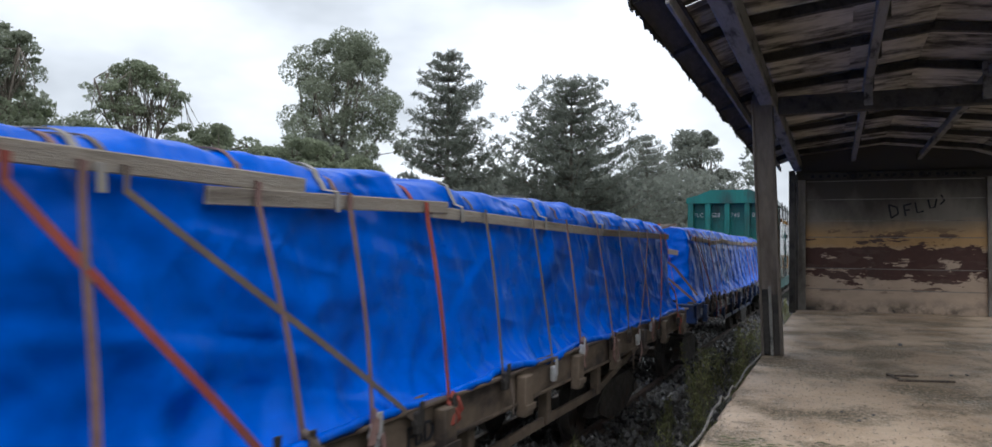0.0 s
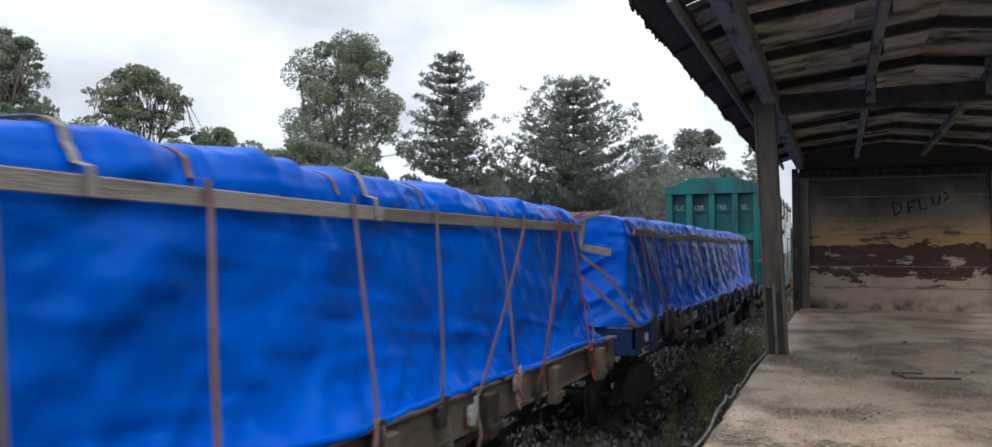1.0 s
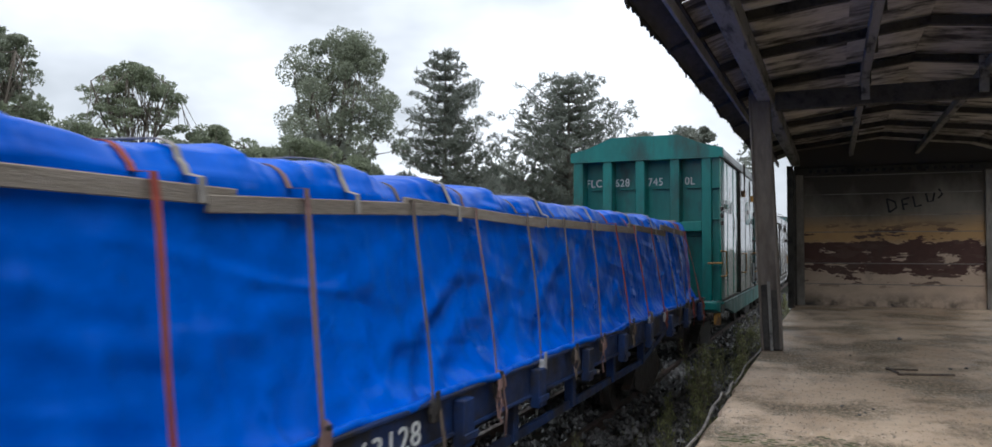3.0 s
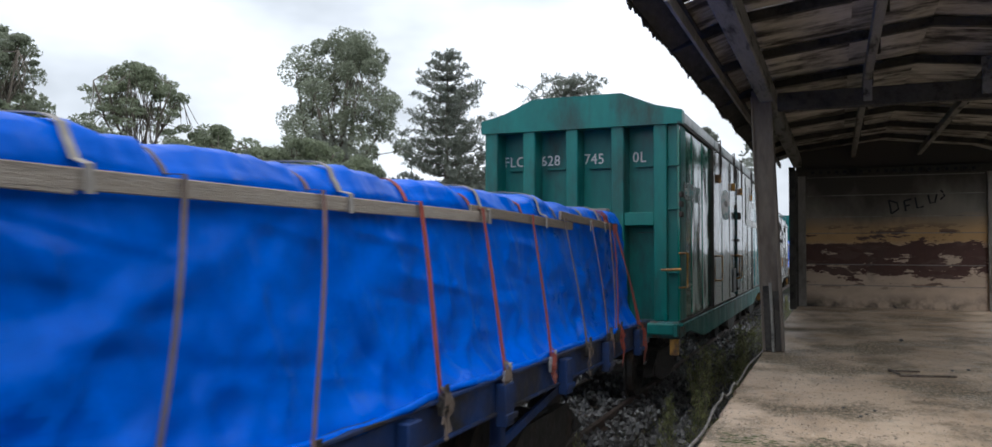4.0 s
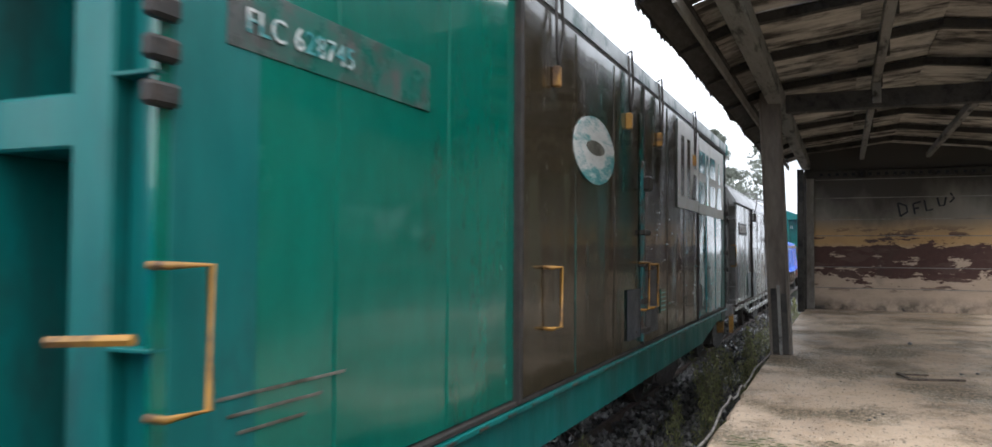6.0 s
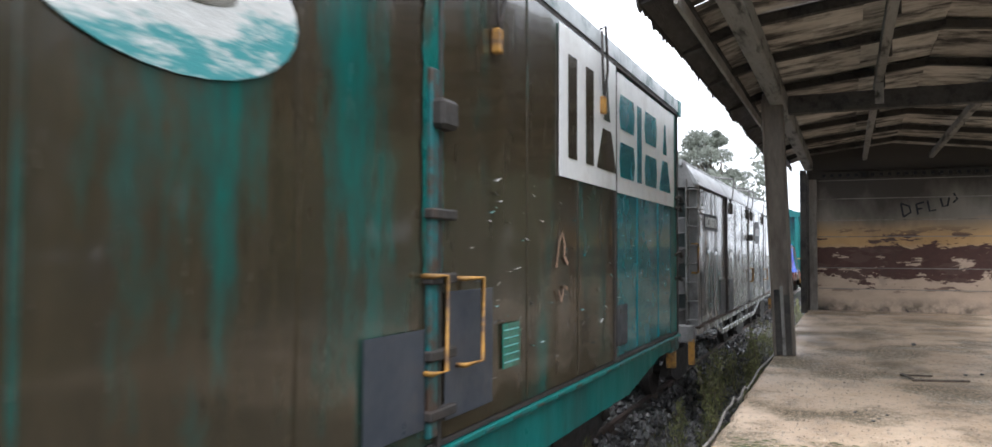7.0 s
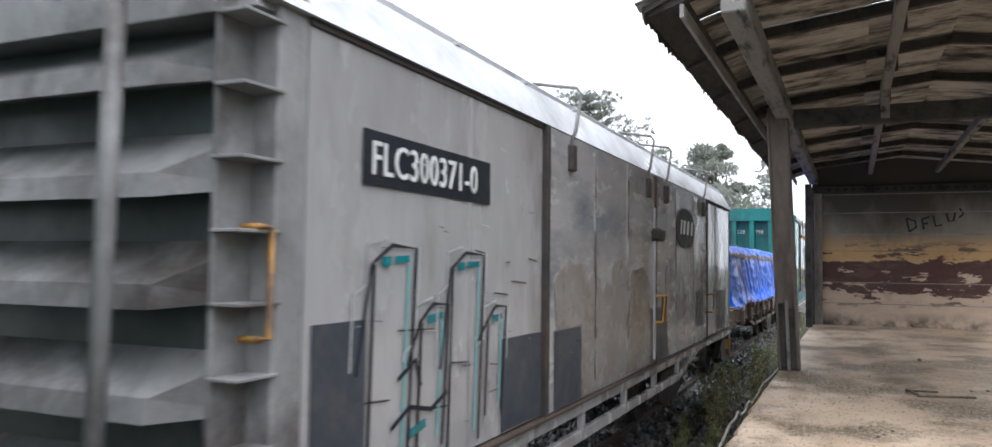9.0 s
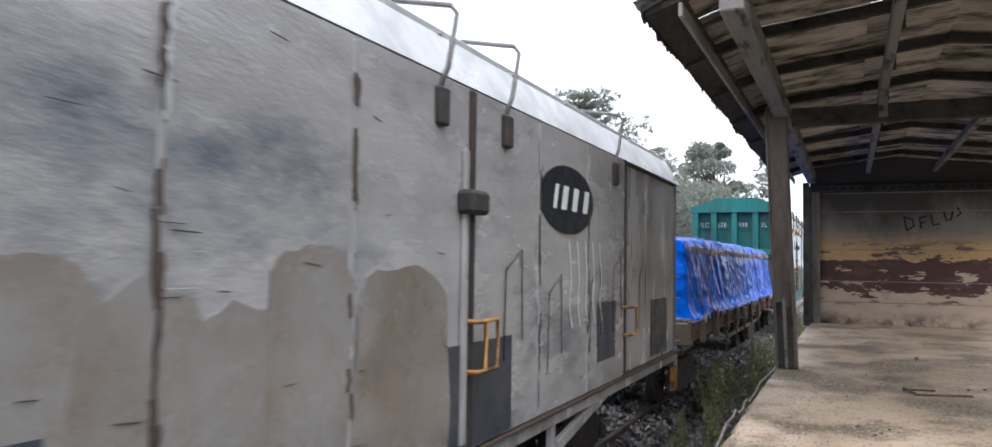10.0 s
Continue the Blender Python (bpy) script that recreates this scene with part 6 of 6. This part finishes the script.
    for a, b in ((6.98, 0.06), (7.14, 0.1), (7.36, 0.1), (7.6, 0.1)):
        bm = bmesh.new()
        prism(bm, [(a, 2.40), (a + b, 2.40), (a + b + 0.05, 2.56), (a + 0.05, 2.56)], "x", S + 0.038, S + 0.043)
        part("mark_block", bm, M["white"], w)
    for ya, yb_, za, zb in ((0.40, 0.75, 1.2, 1.82), (2.12, 2.72, 1.12, 1.63), (2.9, 3.45, 1.12, 1.62), (5.05, 6.32, 1.12, 1.64), (8.0, 8.5, 1.3, 1.75), (9.9, 10.6, 1.15, 1.7)):
        x0 = S + (0.036 if 2.8 < ya < 8.8 else 0.007)
        boxes("paint_patch", M["patch"], w, (x0, x0 + 0.004, ya, yb_, za, zb), bevel=0.001)
    sprayed_outlines(w, S)
    bogie(w, 2.0)
    bogie(w, L - 2.0)
    coupler(w, 0.0, -1)
    coupler(w, L, 1)
    return w


def sprayed_outlines(w, S):
    """Plain sprayed block outlines without readable letters."""
    def stroke(pts, x, mat, wd=0.022):
        bm = bmesh.new()
        ribbon(bm, [(x, y, z) for y, z in pts], [(1, 0, 0)] * len(pts), wd, 0.002)
        part("sprayed_line", bm, mat, w)
    x = S + 0.012
    for y, z0, z1, wd in ((0.80, 1.2, 2.12, 0.34), (1.20, 1.2, 1.86, 0.26), (1.5, 1.15, 2.1, 0.36), (1.92, 1.25, 1.82, 0.24)):
        stroke([(y - 0.12, z0 + 0.4), (y - 0.02, z1 - 0.08), (y + wd * 0.4, z1), (y + wd, z1 - 0.01), (y + wd - 0.05, z0)], x, M["black"], 0.018)
        stroke([(y, z1 - 0.08), (y - 0.03, z0)], x, M["black"], 0.02)
        stroke([(y + wd - 0.06, z1 - 0.08), (y + wd - 0.1, z0 + 0.05)], x - 0.001, M["teal_light"], 0.018)
        stroke([(y + 0.06, z1 - 0.07), (y + 0.13, z1 - 0.065)], x, M["teal"], 0.04)
        stroke([(y + 0.16, z1 - 0.06), (y + wd - 0.06, z1 - 0.055)], x, M["teal"], 0.03)
        stroke([(y - 0.16, z0 + 0.42), (y - 0.15, z1 - 0.2), (y - 0.05, z1 - 0.16), (y - 0.05, z1 + 0.0), (y + 0.1, z1 + 0.03)], x - 0.001, M["grey_roof"], 0.012)
        stroke([(y + wd + 0.03, z1), (y + wd + 0.01, z1 - 0.3)], x - 0.001, M["grey_roof"], 0.01)
    for k_ in range(9):
        ya, za = 0.5 + 0.25 * k_, 1.3 + 0.9 * hash_(k_ * 3.3)
        stroke([(ya, za), (ya + 0.12 + 0.2 * hash_(k_), za - 0.015)], x - 0.002, M["iron"], 0.008)
    for k_, (y, wd, top) in enumerate(((2.96, 0.7, 2.16), (3.5, 0.42, 2.1), (3.88, 0.5, 2.0), (4.25, 0.5, 2.2), (4.75, 0.78, 2.12))):
        bm = bmesh.new()
        n_ = 14
        wob = [0.06 * noise.noise((q * 0.31, y, 4)) + 0.012 * noise.noise((q * 0.9, y, 8)) for q in range(2 * n_)]
        lean = 0.12 * (hash_(k_ * 5.1) - 0.5)
        arch = [(y, 1.13), (y + wd, 1.13)]
        arch += [(y + wd + wob[q], 1.13 + (top - 0.3 - 1.13) * q / 5) for q in range(1, 5)]
        arch += [(y + lean + wd / 2 + (wd / 2 + wob[q + 5]) * math.cos(math.pi * q / n_), top - 0.28 + (0.2 + 1.4 * wob[q + 5]) * math.sin(math.pi * q / n_)) for q in range(n_ + 1)]
        arch += [(y + wob[q + 20], 1.13 + (top - 0.3 - 1.13) * (5 - q) / 5) for q in range(1, 5)]
        prism(bm, arch, "x", S + 0.031, S + 0.0385 + 0.0004 * k_)
        part("paint_patch", bm, M["tan"], w, "tan overpainted patch")
    stroke([(0.95, 1.35), (1.1, 1.42), (1.3, 1.38), (1.45, 1.44)], x, M["black"])
    stroke([(1.0, 1.55), (1.15, 1.62), (1.2, 1.5)], x, M["black"])
    stroke([(1.1, 1.30), (1.25, 1.33)], x, M["teal"], 0.04)
    x = S + 0.042
    for y, z in ((6.2, 1.5), (6.9, 1.35), (7.8, 1.4), (8.4, 1.5), (9.4, 1.45)):
        stroke([(y, z), (y + 0.02, z + 0.5), (y + 0.25, z + 0.62), (y + 0.27, z + 0.1)], x if y < 8.8 else S + 0.012, M["black"], 0.014)
    rr = random.Random(17)
    for k_ in range(110):
        y, z = rr.uniform(0.5, 10.6), rr.uniform(1.2, 2.8)
        xs = S + (0.042 if 2.85 < y < 8.7 else 0.012)
        ln = rr.uniform(0.02, 0.12)
        if min(abs(y - q) for q in (2.77, 5.77, 8.82)) < 0.26:
            continue
        stroke([(y, z), (y + ln, z + rr.uniform(-0.015, 0.005))], xs - 0.002, M["iron"] if k_ % 4 else M["grey_roof"], rr.uniform(0.002, 0.006))
    for y in (3.78, 4.72, 6.75, 7.75):
        for k_ in range(26 if y < 4 else 16):
            z = rr.uniform(1.15, 2.75)
            y1, ln = y + rr.uniform(-0.018, 0.018), rr.uniform(0.04, 0.26)
            bend = [(y1 + rr.uniform(-0.008, 0.008), z + ln * q / 4) for q in range(5)]
            stroke(bend, S + 0.041 + 0.0001 * k_, M["rust"] if k_ % 5 else M["grey_roof"], rr.uniform(0.006, 0.026))
    for k in range(5):
        y = 7.3 + k * 0.18
        stroke([(y, 2.2), (y + 0.05, 1.95), (y + 0.02, 1.75), (y + 0.08, 1.6)], x, M["white"], 0.012)


M["rust"] = material("seam_rust", [(0.03, 0.022, 0.018), (0.09, 0.06, 0.045)], 5, 0.8, bump=0.2)
M["tan"] = material("tan_spray", [(0.15, 0.122, 0.10), (0.225, 0.185, 0.152)], 2.0, 0.26, bump=0.1, bscale=40, stain=(0.25, 0.235, 0.225), sscale=1.6, sat=(0.4, 0.62), coat=0.15, warp=(1.6, 0.02))
grey_wagon(39.62)

# ---- the wagons that follow ----
flat_wagon("brown steel flat wagon with a timber deck under a sheeted load", 52.4, 13.0, M["brown_steel"], None)
load_second(53.05, "bright blue tarpaulin stack with many webbing straps on a flat wagon", False)
green_wagon(66.7, ("FLC", "628", "998", "3L"), full=False)


# ---- trees ----
def leaf_cloud(rnd, centres, per, size, spread, squash=0.7, droop=0.0, slim=0.42):
    """Small bent leaves scattered round clump centres: vertices and faces."""
    C = np.repeat(np.asarray([c[:3] for c in centres], float), per, 0)
    Rr = np.repeat(np.asarray([c[3] for c in centres], float), per)
    N = len(C)
    d = rnd.normal(size=(N, 3))
    d /= np.linalg.norm(d, axis=1)[:, None]
    r = Rr * rnd.uniform(0.35, 1.0, N) ** 0.5 * spread
    P = C + d * r[:, None] * np.array([1, 1, squash])
    u = rnd.normal(size=(N, 3))
    u[:, 2] -= droop
    u /= np.linalg.norm(u, axis=1)[:, None]
    v = np.cross(u, rnd.normal(size=(N, 3)))
    v /= np.linalg.norm(v, axis=1)[:, None]
    s_ = size * rnd.uniform(0.6, 1.5, N)[:, None]
    a, b = u * s_, v * s_ * slim
    V = np.stack([P - a, P + b, P + a, P - b], 1).reshape(-1, 3)
    F = np.arange(N * 4).reshape(-1, 4)
    return V, F


def crown_mesh(chunks):
    vs, fs, k = [], [], 0
    for V, F in chunks:
        vs.append(V)
        fs.append(F + k)
        k += len(V)
    V, F = np.concatenate(vs), np.concatenate(fs)
    me = bpy.data.meshes.new("mesh")
    me.from_pydata(V.tolist(), [], F.tolist())
    return me


def limb(bm, p, q, r0, r1, rnd, bend=0.12):
    p, q = Vector(p), Vector(q)
    l_ = (q - p).length
    pts = [p.lerp(q, f) + Vector(rnd.normal(size=3)) * bend * l_ * f * (1 - f) for f in (0, 0.3, 0.65, 1)]
    tube(bm, pts, [r0, r0 * 0.75 + r1 * 0.25, r0 * 0.4 + r1 * 0.6, r1], 6)
    return pts


def broad_tree(name, label, x, y, h, w, seed, leaf, clumps=60, per=170, size=0.16, base=0.35, airy=0.75, z=GROUND + 1.2, rad=(0.05, 0.13)):
    """A forked tree: limbs reach uneven clumps of small leaves."""
    rnd = np.random.default_rng(seed)
    t = thing(name, label, "tree", pose(x, y, z))
    bm = bmesh.new()
    fork = h * base
    limb(bm, (0, 0, -0.5), (rnd.normal() * 0.2, rnd.normal() * 0.2, fork), w * 0.055 + 0.08, w * 0.04 + 0.05, rnd, 0.05)
    cs = []
    mains = []
    for i in range(7):
        a = 6.283 * i / 7 + rnd.uniform(-0.3, 0.3)
        top = h * rnd.uniform(0.62, 0.93) if i else h * 0.95
        r = w * 0.5 * (rnd.uniform(0.35, 0.75) if i else 0.08)
        q = (r * math.cos(a), r * math.sin(a), top)
        mains.append(limb(bm, (0, 0, fork * rnd.uniform(0.75, 1.0)), q, w * 0.03 + 0.05, 0.03, rnd, 0.2))
    for m_ in mains:
        cs.append((*m_[-1], w * rad[1]))
    for i in range(clumps):
        m_ = mains[i % 7]
        p = m_[rnd.integers(1, 4)]
        a, f = rnd.uniform(0, 6.283), rnd.uniform(0.05, 1) ** 0.6
        hh = rnd.uniform(base * 0.8, 1.0)
        prof = max(0.0, math.sin(math.pi * min(1, max(0.05, (hh - base * 0.55) / (1.03 - base * 0.55))))) ** 0.6
        q = Vector((w * 0.5 * prof * f * math.cos(a), w * 0.5 * prof * f * math.sin(a), h * hh))
        limb(bm, p, q, 0.045, 0.015, rnd, 0.2)
        cs.append((*q, w * rnd.uniform(*rad)))
    part("trunk", bm, M["bark"], t, smooth=True)
    part("crown", crown_mesh([leaf_cloud(rnd, cs, per, size * 0.82, 0.96, airy)]), leaf, t)
    return t


def pine(name, label, x, y, h, w, seed, z=GROUND + 1.2, start=0.06, per=26, blunt=0.7, leaf=M["pine_leaf"]):
    """A pine with uneven whorls of long rising branches, tufted along their outer half."""
    rnd = np.random.default_rng(seed)
    t = thing(name, label, "tree", pose(x, y, z))
    bm = bmesh.new()
    limb(bm, (0, 0, -0.5), (0, 0, h * 0.99), 0.28, 0.03, rnd, 0.01)
    cs = []
    k = 19
    for i in range(k):
        f = start + (0.97 - start) * i / (k - 1)
        reach = w * 0.5 * min(1.0, 1.25 * (1 - f) ** blunt) * rnd.uniform(0.8, 1.05) + 0.25
        for j in range(8):
            a = 6.283 * j / 8 + i * 1.1 + rnd.uniform(-0.35, 0.35)
            rr = reach * rnd.uniform(0.6, 1.12)
            p = Vector((0, 0, h * f))
            q = Vector((rr * math.cos(a), rr * math.sin(a), h * f + rr * rnd.uniform(0.12, 0.45)))
            mid = p.lerp(q, 0.55) - Vector((0, 0, 0.10 * rr))
            tube(bm, [p, mid, q], [0.045, 0.028, 0.012], 4)
            for g in np.linspace(0.22, 1.0, max(2, int(rr / 0.36))):
                g = float(g)
                c = p.lerp(mid, g / 0.55) if g < 0.55 else mid.lerp(q, (g - 0.55) / 0.45)
                side = Vector((-math.sin(a), math.cos(a), 0)) * rnd.normal() * 0.22 * rr * g * 0.6
                cs.append((*(c + side + Vector((0, 0, 0.08 + 0.1 * rnd.uniform()))), rnd.uniform(0.2, 0.42)))
    cs.append((0, 0, h, 0.3))
    part("trunk", bm, M["bark"], t, smooth=True)
    part("crown", crown_mesh([leaf_cloud(rnd, cs, per, 0.19, 1.0, 0.62, -0.5, 0.15)]), leaf, t)
    return t


def umbrella_tree(name, label, x, y, h, w, seed, leaf, low=0.6, z=GROUND + 1.2):
    """A forked trunk under a wide flat-topped crown of thin twigs and small leaf pads."""
    rnd = np.random.default_rng(seed)
    t = thing(name, label, "tree", pose(x, y, z))
    bm = bmesh.new()
    fork = Vector((rnd.normal() * 0.2, rnd.normal() * 0.2, h * low * 0.6))
    limb(bm, (0, 0, -0.5), fork, 0.24, 0.17, rnd, 0.05)
    cs = []
    for i in range(9):
        a, r = 6.283 * i / 9 + rnd.uniform(-0.3, 0.3), w * 0.5 * rnd.uniform(0.3, 0.75)
        top = h * (1.0 - 0.42 * (1 - low) * (2 * r / w) ** 2) - 0.5
        m_ = limb(bm, fork, (r * math.cos(a), r * math.sin(a), top), 0.1, 0.03, rnd, 0.16)
        for j in range(15):
            p = m_[rnd.integers(1, 4)]
            b, q = rnd.uniform(0, 6.283), w * 0.22 * rnd.uniform(0.2, 1.0)
            e = Vector((p[0] + q * math.cos(b), p[1] + q * math.sin(b), 0))
            d = min(1.0, 2 * math.hypot(e.x, e.y) / w)
            crown = h * (1.0 - (1 - low) * 0.75 * d * d)
            e.z = crown - (1 - low) * h * 0.55 * rnd.uniform(0, 1) ** 1.6
            limb(bm, p, e, 0.028, 0.01, rnd, 0.2)
            cs.append((*e, rnd.uniform(0.28, 0.62)))
    part("trunk", bm, M["bark"], t, smooth=True)
    part("crown", crown_mesh([leaf_cloud(rnd, cs, 120, 0.085, 1.0, 0.45)]), leaf, t)
    return t


def trees():
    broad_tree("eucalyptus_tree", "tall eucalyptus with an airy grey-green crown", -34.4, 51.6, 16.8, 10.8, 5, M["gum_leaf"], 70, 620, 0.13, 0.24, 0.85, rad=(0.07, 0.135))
    pine("pine_tree", "dark tufted pine behind the train", -23.1, 46.5, 13.7, 9.4, 3)
    pine("pine_tree", "broad dark pine behind the train", -17.0, 53.5, 12.9, 12.6, 9, blunt=0.5)
    pine("pine_tree", "smaller hazy pine among the woods", -14.9, 68.4, 10.9, 9.0, 12, per=18, leaf=M["hazed_leaf"])
    broad_tree("eucalyptus_tree", "distant pale eucalyptus above the woods", -14.6, 93.8, 14.6, 10.5, 15, M["hazed_leaf"], 80, 170, 0.24, 0.25)
    umbrella_tree("leafy_tree", "spreading flat-topped tree with fine open branches", -36.2, 33.4, 11.3, 7.6, 21, M["leaf"])
    umbrella_tree("leafy_tree", "thin open tree with bare twigs showing", -36.0, 25.0, 11.4, 7.0, 22, M["gum_leaf"], low=0.5)
    for x, y, h, w_, s_ in ((-36.5, 30.6, 7.4, 7.0, 61), (-34.2, 34.6, 6.9, 6.4, 62), (-31.6, 39.2, 6.8, 7.2, 63), (-27.4, 42.2, 6.4, 6.4, 64), (-36.0, 22.5, 8.2, 6.5, 65)):
        broad_tree("leafy_tree", "low dense green tree beside the track woods", x, y, h, w_, s_, M["leaf"], 70, 200, 0.13, 0.15, 0.75, rad=(0.06, 0.13))
    broad_tree("leafy_tree", "low dense green tree beside the track woods", -33.5, 37.0, 8.0, 6.5, 23, M["leaf"], 60, 220, 0.15, 0.25, 0.7)
    broad_tree("leafy_tree", "low dense green tree beside the track woods", -29.8, 40.5, 7.6, 6.0, 24, M["leaf"], 60, 220, 0.15, 0.2, 0.7)
    broad_tree("leafy_tree", "spreading leafy tree with open branches", -38.0, 27.5, 8.6, 8.0, 25, M["leaf"], 70, 190, 0.15, 0.25, 0.6)
    for x, y, s_ in ((-18.5, 12.5, 51), (-22.5, 16.5, 52), (-21, 8.5, 53), (-26, 21, 54), (-16.5, 19, 55)):
        broad_tree("shrub", "dense green shrub on the bank behind the track", x, y, 3.6, 4.2, s_, M["leaf"], 60, 170, 0.11, 0.05, 0.8, z=GROUND + 0.5)
    # joined low woods behind
    rnd = np.random.default_rng(31)
    cs = []
    for i in range(520):
        f = i / 520
        a = radians(20 + 62 * f) if i % 2 else radians(4 + 76 * rnd.uniform())
        d = rnd.uniform(58, 78)
        x, y = -d * math.sin(a), d * math.cos(a)
        cs.append((x, y, rnd.uniform(0.3, 8.2) + 1.3 * math.sin(a * 23), rnd.uniform(0.9, 1.9)))
    for i in range(220):
        a, d = radians(14 + 34 * rnd.uniform()), rnd.uniform(56, 70)
        cs.append((-d * math.sin(a), d * math.cos(a), rnd.uniform(0.2, 5.6), rnd.uniform(0.9, 1.8)))
    wd = part("woods", crown_mesh([leaf_cloud(rnd, cs, 150, 0.24, 1.0, 0.9)]), M["hazed_leaf"])
    tagged(wd, "dense low woods behind the railway", "woods", kind="stuff")
    # woods out of view, added to shape reflections and low light on the train
    cs = [(rnd.uniform(18, 27), rnd.uniform(-30, 70), 0, rnd.uniform(1.0, 2.3)) for i in range(620)]
    cs = [(x, y, -0.5 + (9.3 + 2.5 * noise.noise((y * 0.16, 3, 0)) + 1.2 * noise.noise((y * 0.5, 7, 0))) * rnd.uniform(0, 1) ** 0.7, r) for x, y, _, r in cs]
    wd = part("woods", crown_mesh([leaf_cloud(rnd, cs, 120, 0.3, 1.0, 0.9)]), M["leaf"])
    tagged(wd, "unseen leafy woods added on the station's far side to block low sky", "woods", kind="stuff")
    cs = [(rnd.uniform(-30, -12.5), rnd.uniform(84, 98), rnd.uniform(0.5, 9.3), rnd.uniform(1.0, 2.2)) for i in range(210)]
    wd = part("woods", crown_mesh([leaf_cloud(rnd, cs, 150, 0.26, 1.0, 0.9)]), M["hazed_leaf"])
    tagged(wd, "hazy far woods beyond the station", "woods", kind="stuff")


trees()


# ---- weeds between the track and the platform ----
def weeds():
    rnd = np.random.default_rng(6)
    chunks, stems = [], bmesh.new()
    tall = [(-1.75, 11.2, 0.95), (-1.65, 11.6, 0.8), (-1.55, 10.3, 0.6), (-1.9, 12.4, 0.8), (-1.5, 9.3, 0.5), (-1.35, 13.8, 0.8), (-1.45, 15.0, 0.9)]
    spots = tall + [(rnd.uniform(-2.05, -1.15), rnd.uniform(5.2, 32), rnd.uniform(0.15, 0.7)) for _ in range(44)]
    for x, y, h in spots:
        cs = []
        for k in range(3):
            lean = rnd.normal(size=2) * 0.13
            q = (x + lean[0] * h, y + lean[1] * h, GROUND + h * rnd.uniform(0.8, 1.1))
            p = (x + rnd.normal() * 0.04, y + rnd.normal() * 0.04, GROUND - 0.05)
            tube(stems, [p, q], [0.007, 0.003], 4)
            for f in np.linspace(0.2, 1, 9):
                c = Vector(p).lerp(Vector(q), float(f))
                cs.append((*c, 0.085 * (1.25 - 0.8 * f)))
        chunks.append(leaf_cloud(rnd, cs, 10, 0.03, 1.0, 0.8, -1.2, 0.2))
    tagged(part("weeds", crown_mesh(chunks), M["weed"]), "dense green weeds growing from the wet ballast", "weeds", kind="stuff")
    tagged(part("weed_stems", stems, M["dry_weed"]), "dry brown weed stems beside the platform", "weeds", kind="stuff")
    # low grass tufts
    ch = []
    N = 7000
    x = rnd.uniform(-2.3, -0.95, N)
    y = 3.2 + 20 * rnd.uniform(size=N) ** 2.0
    keep = np.array([noise.noise((a * 1.1, b * 0.7, 2)) > -0.12 for a, b in zip(x, y)])
    x, y = x[keep], y[keep]
    N = len(x)
    h = rnd.uniform(0.05, 0.2, N)
    a = rnd.uniform(0, 6.28, N)
    wv = np.stack([np.cos(a), np.sin(a), np.zeros(N)], 1) * 0.006
    b = np.stack([x, y, np.full(N, GROUND)], 1)
    lean = rnd.normal(size=(N, 3)) * 0.07
    lean[:, 2] = h
    V = np.stack([b - wv, b + wv, b + lean], 1).reshape(-1, 3)
    me = bpy.data.meshes.new("mesh")
    me.from_pydata(V.tolist(), [], np.arange(3 * N).reshape(-1, 3).tolist())
    tagged(part("grass", me, M["weed"]), "short green grass tufts in the ballast", "grass", kind="stuff")


weeds()


# ---- movement ----
def motions():
    for ob, m in RIDERS:
        walk(ob, [(t, Matrix.Translation((0, -run(t), 0)) @ m) for t in ROWS])
    for ob, loc in WHEELS:
        walk(ob, [(i * 0.1, pose(*loc, math.degrees(run(i * 0.1) / 0.36), 0, 0)) for i in range(101)])


motions()
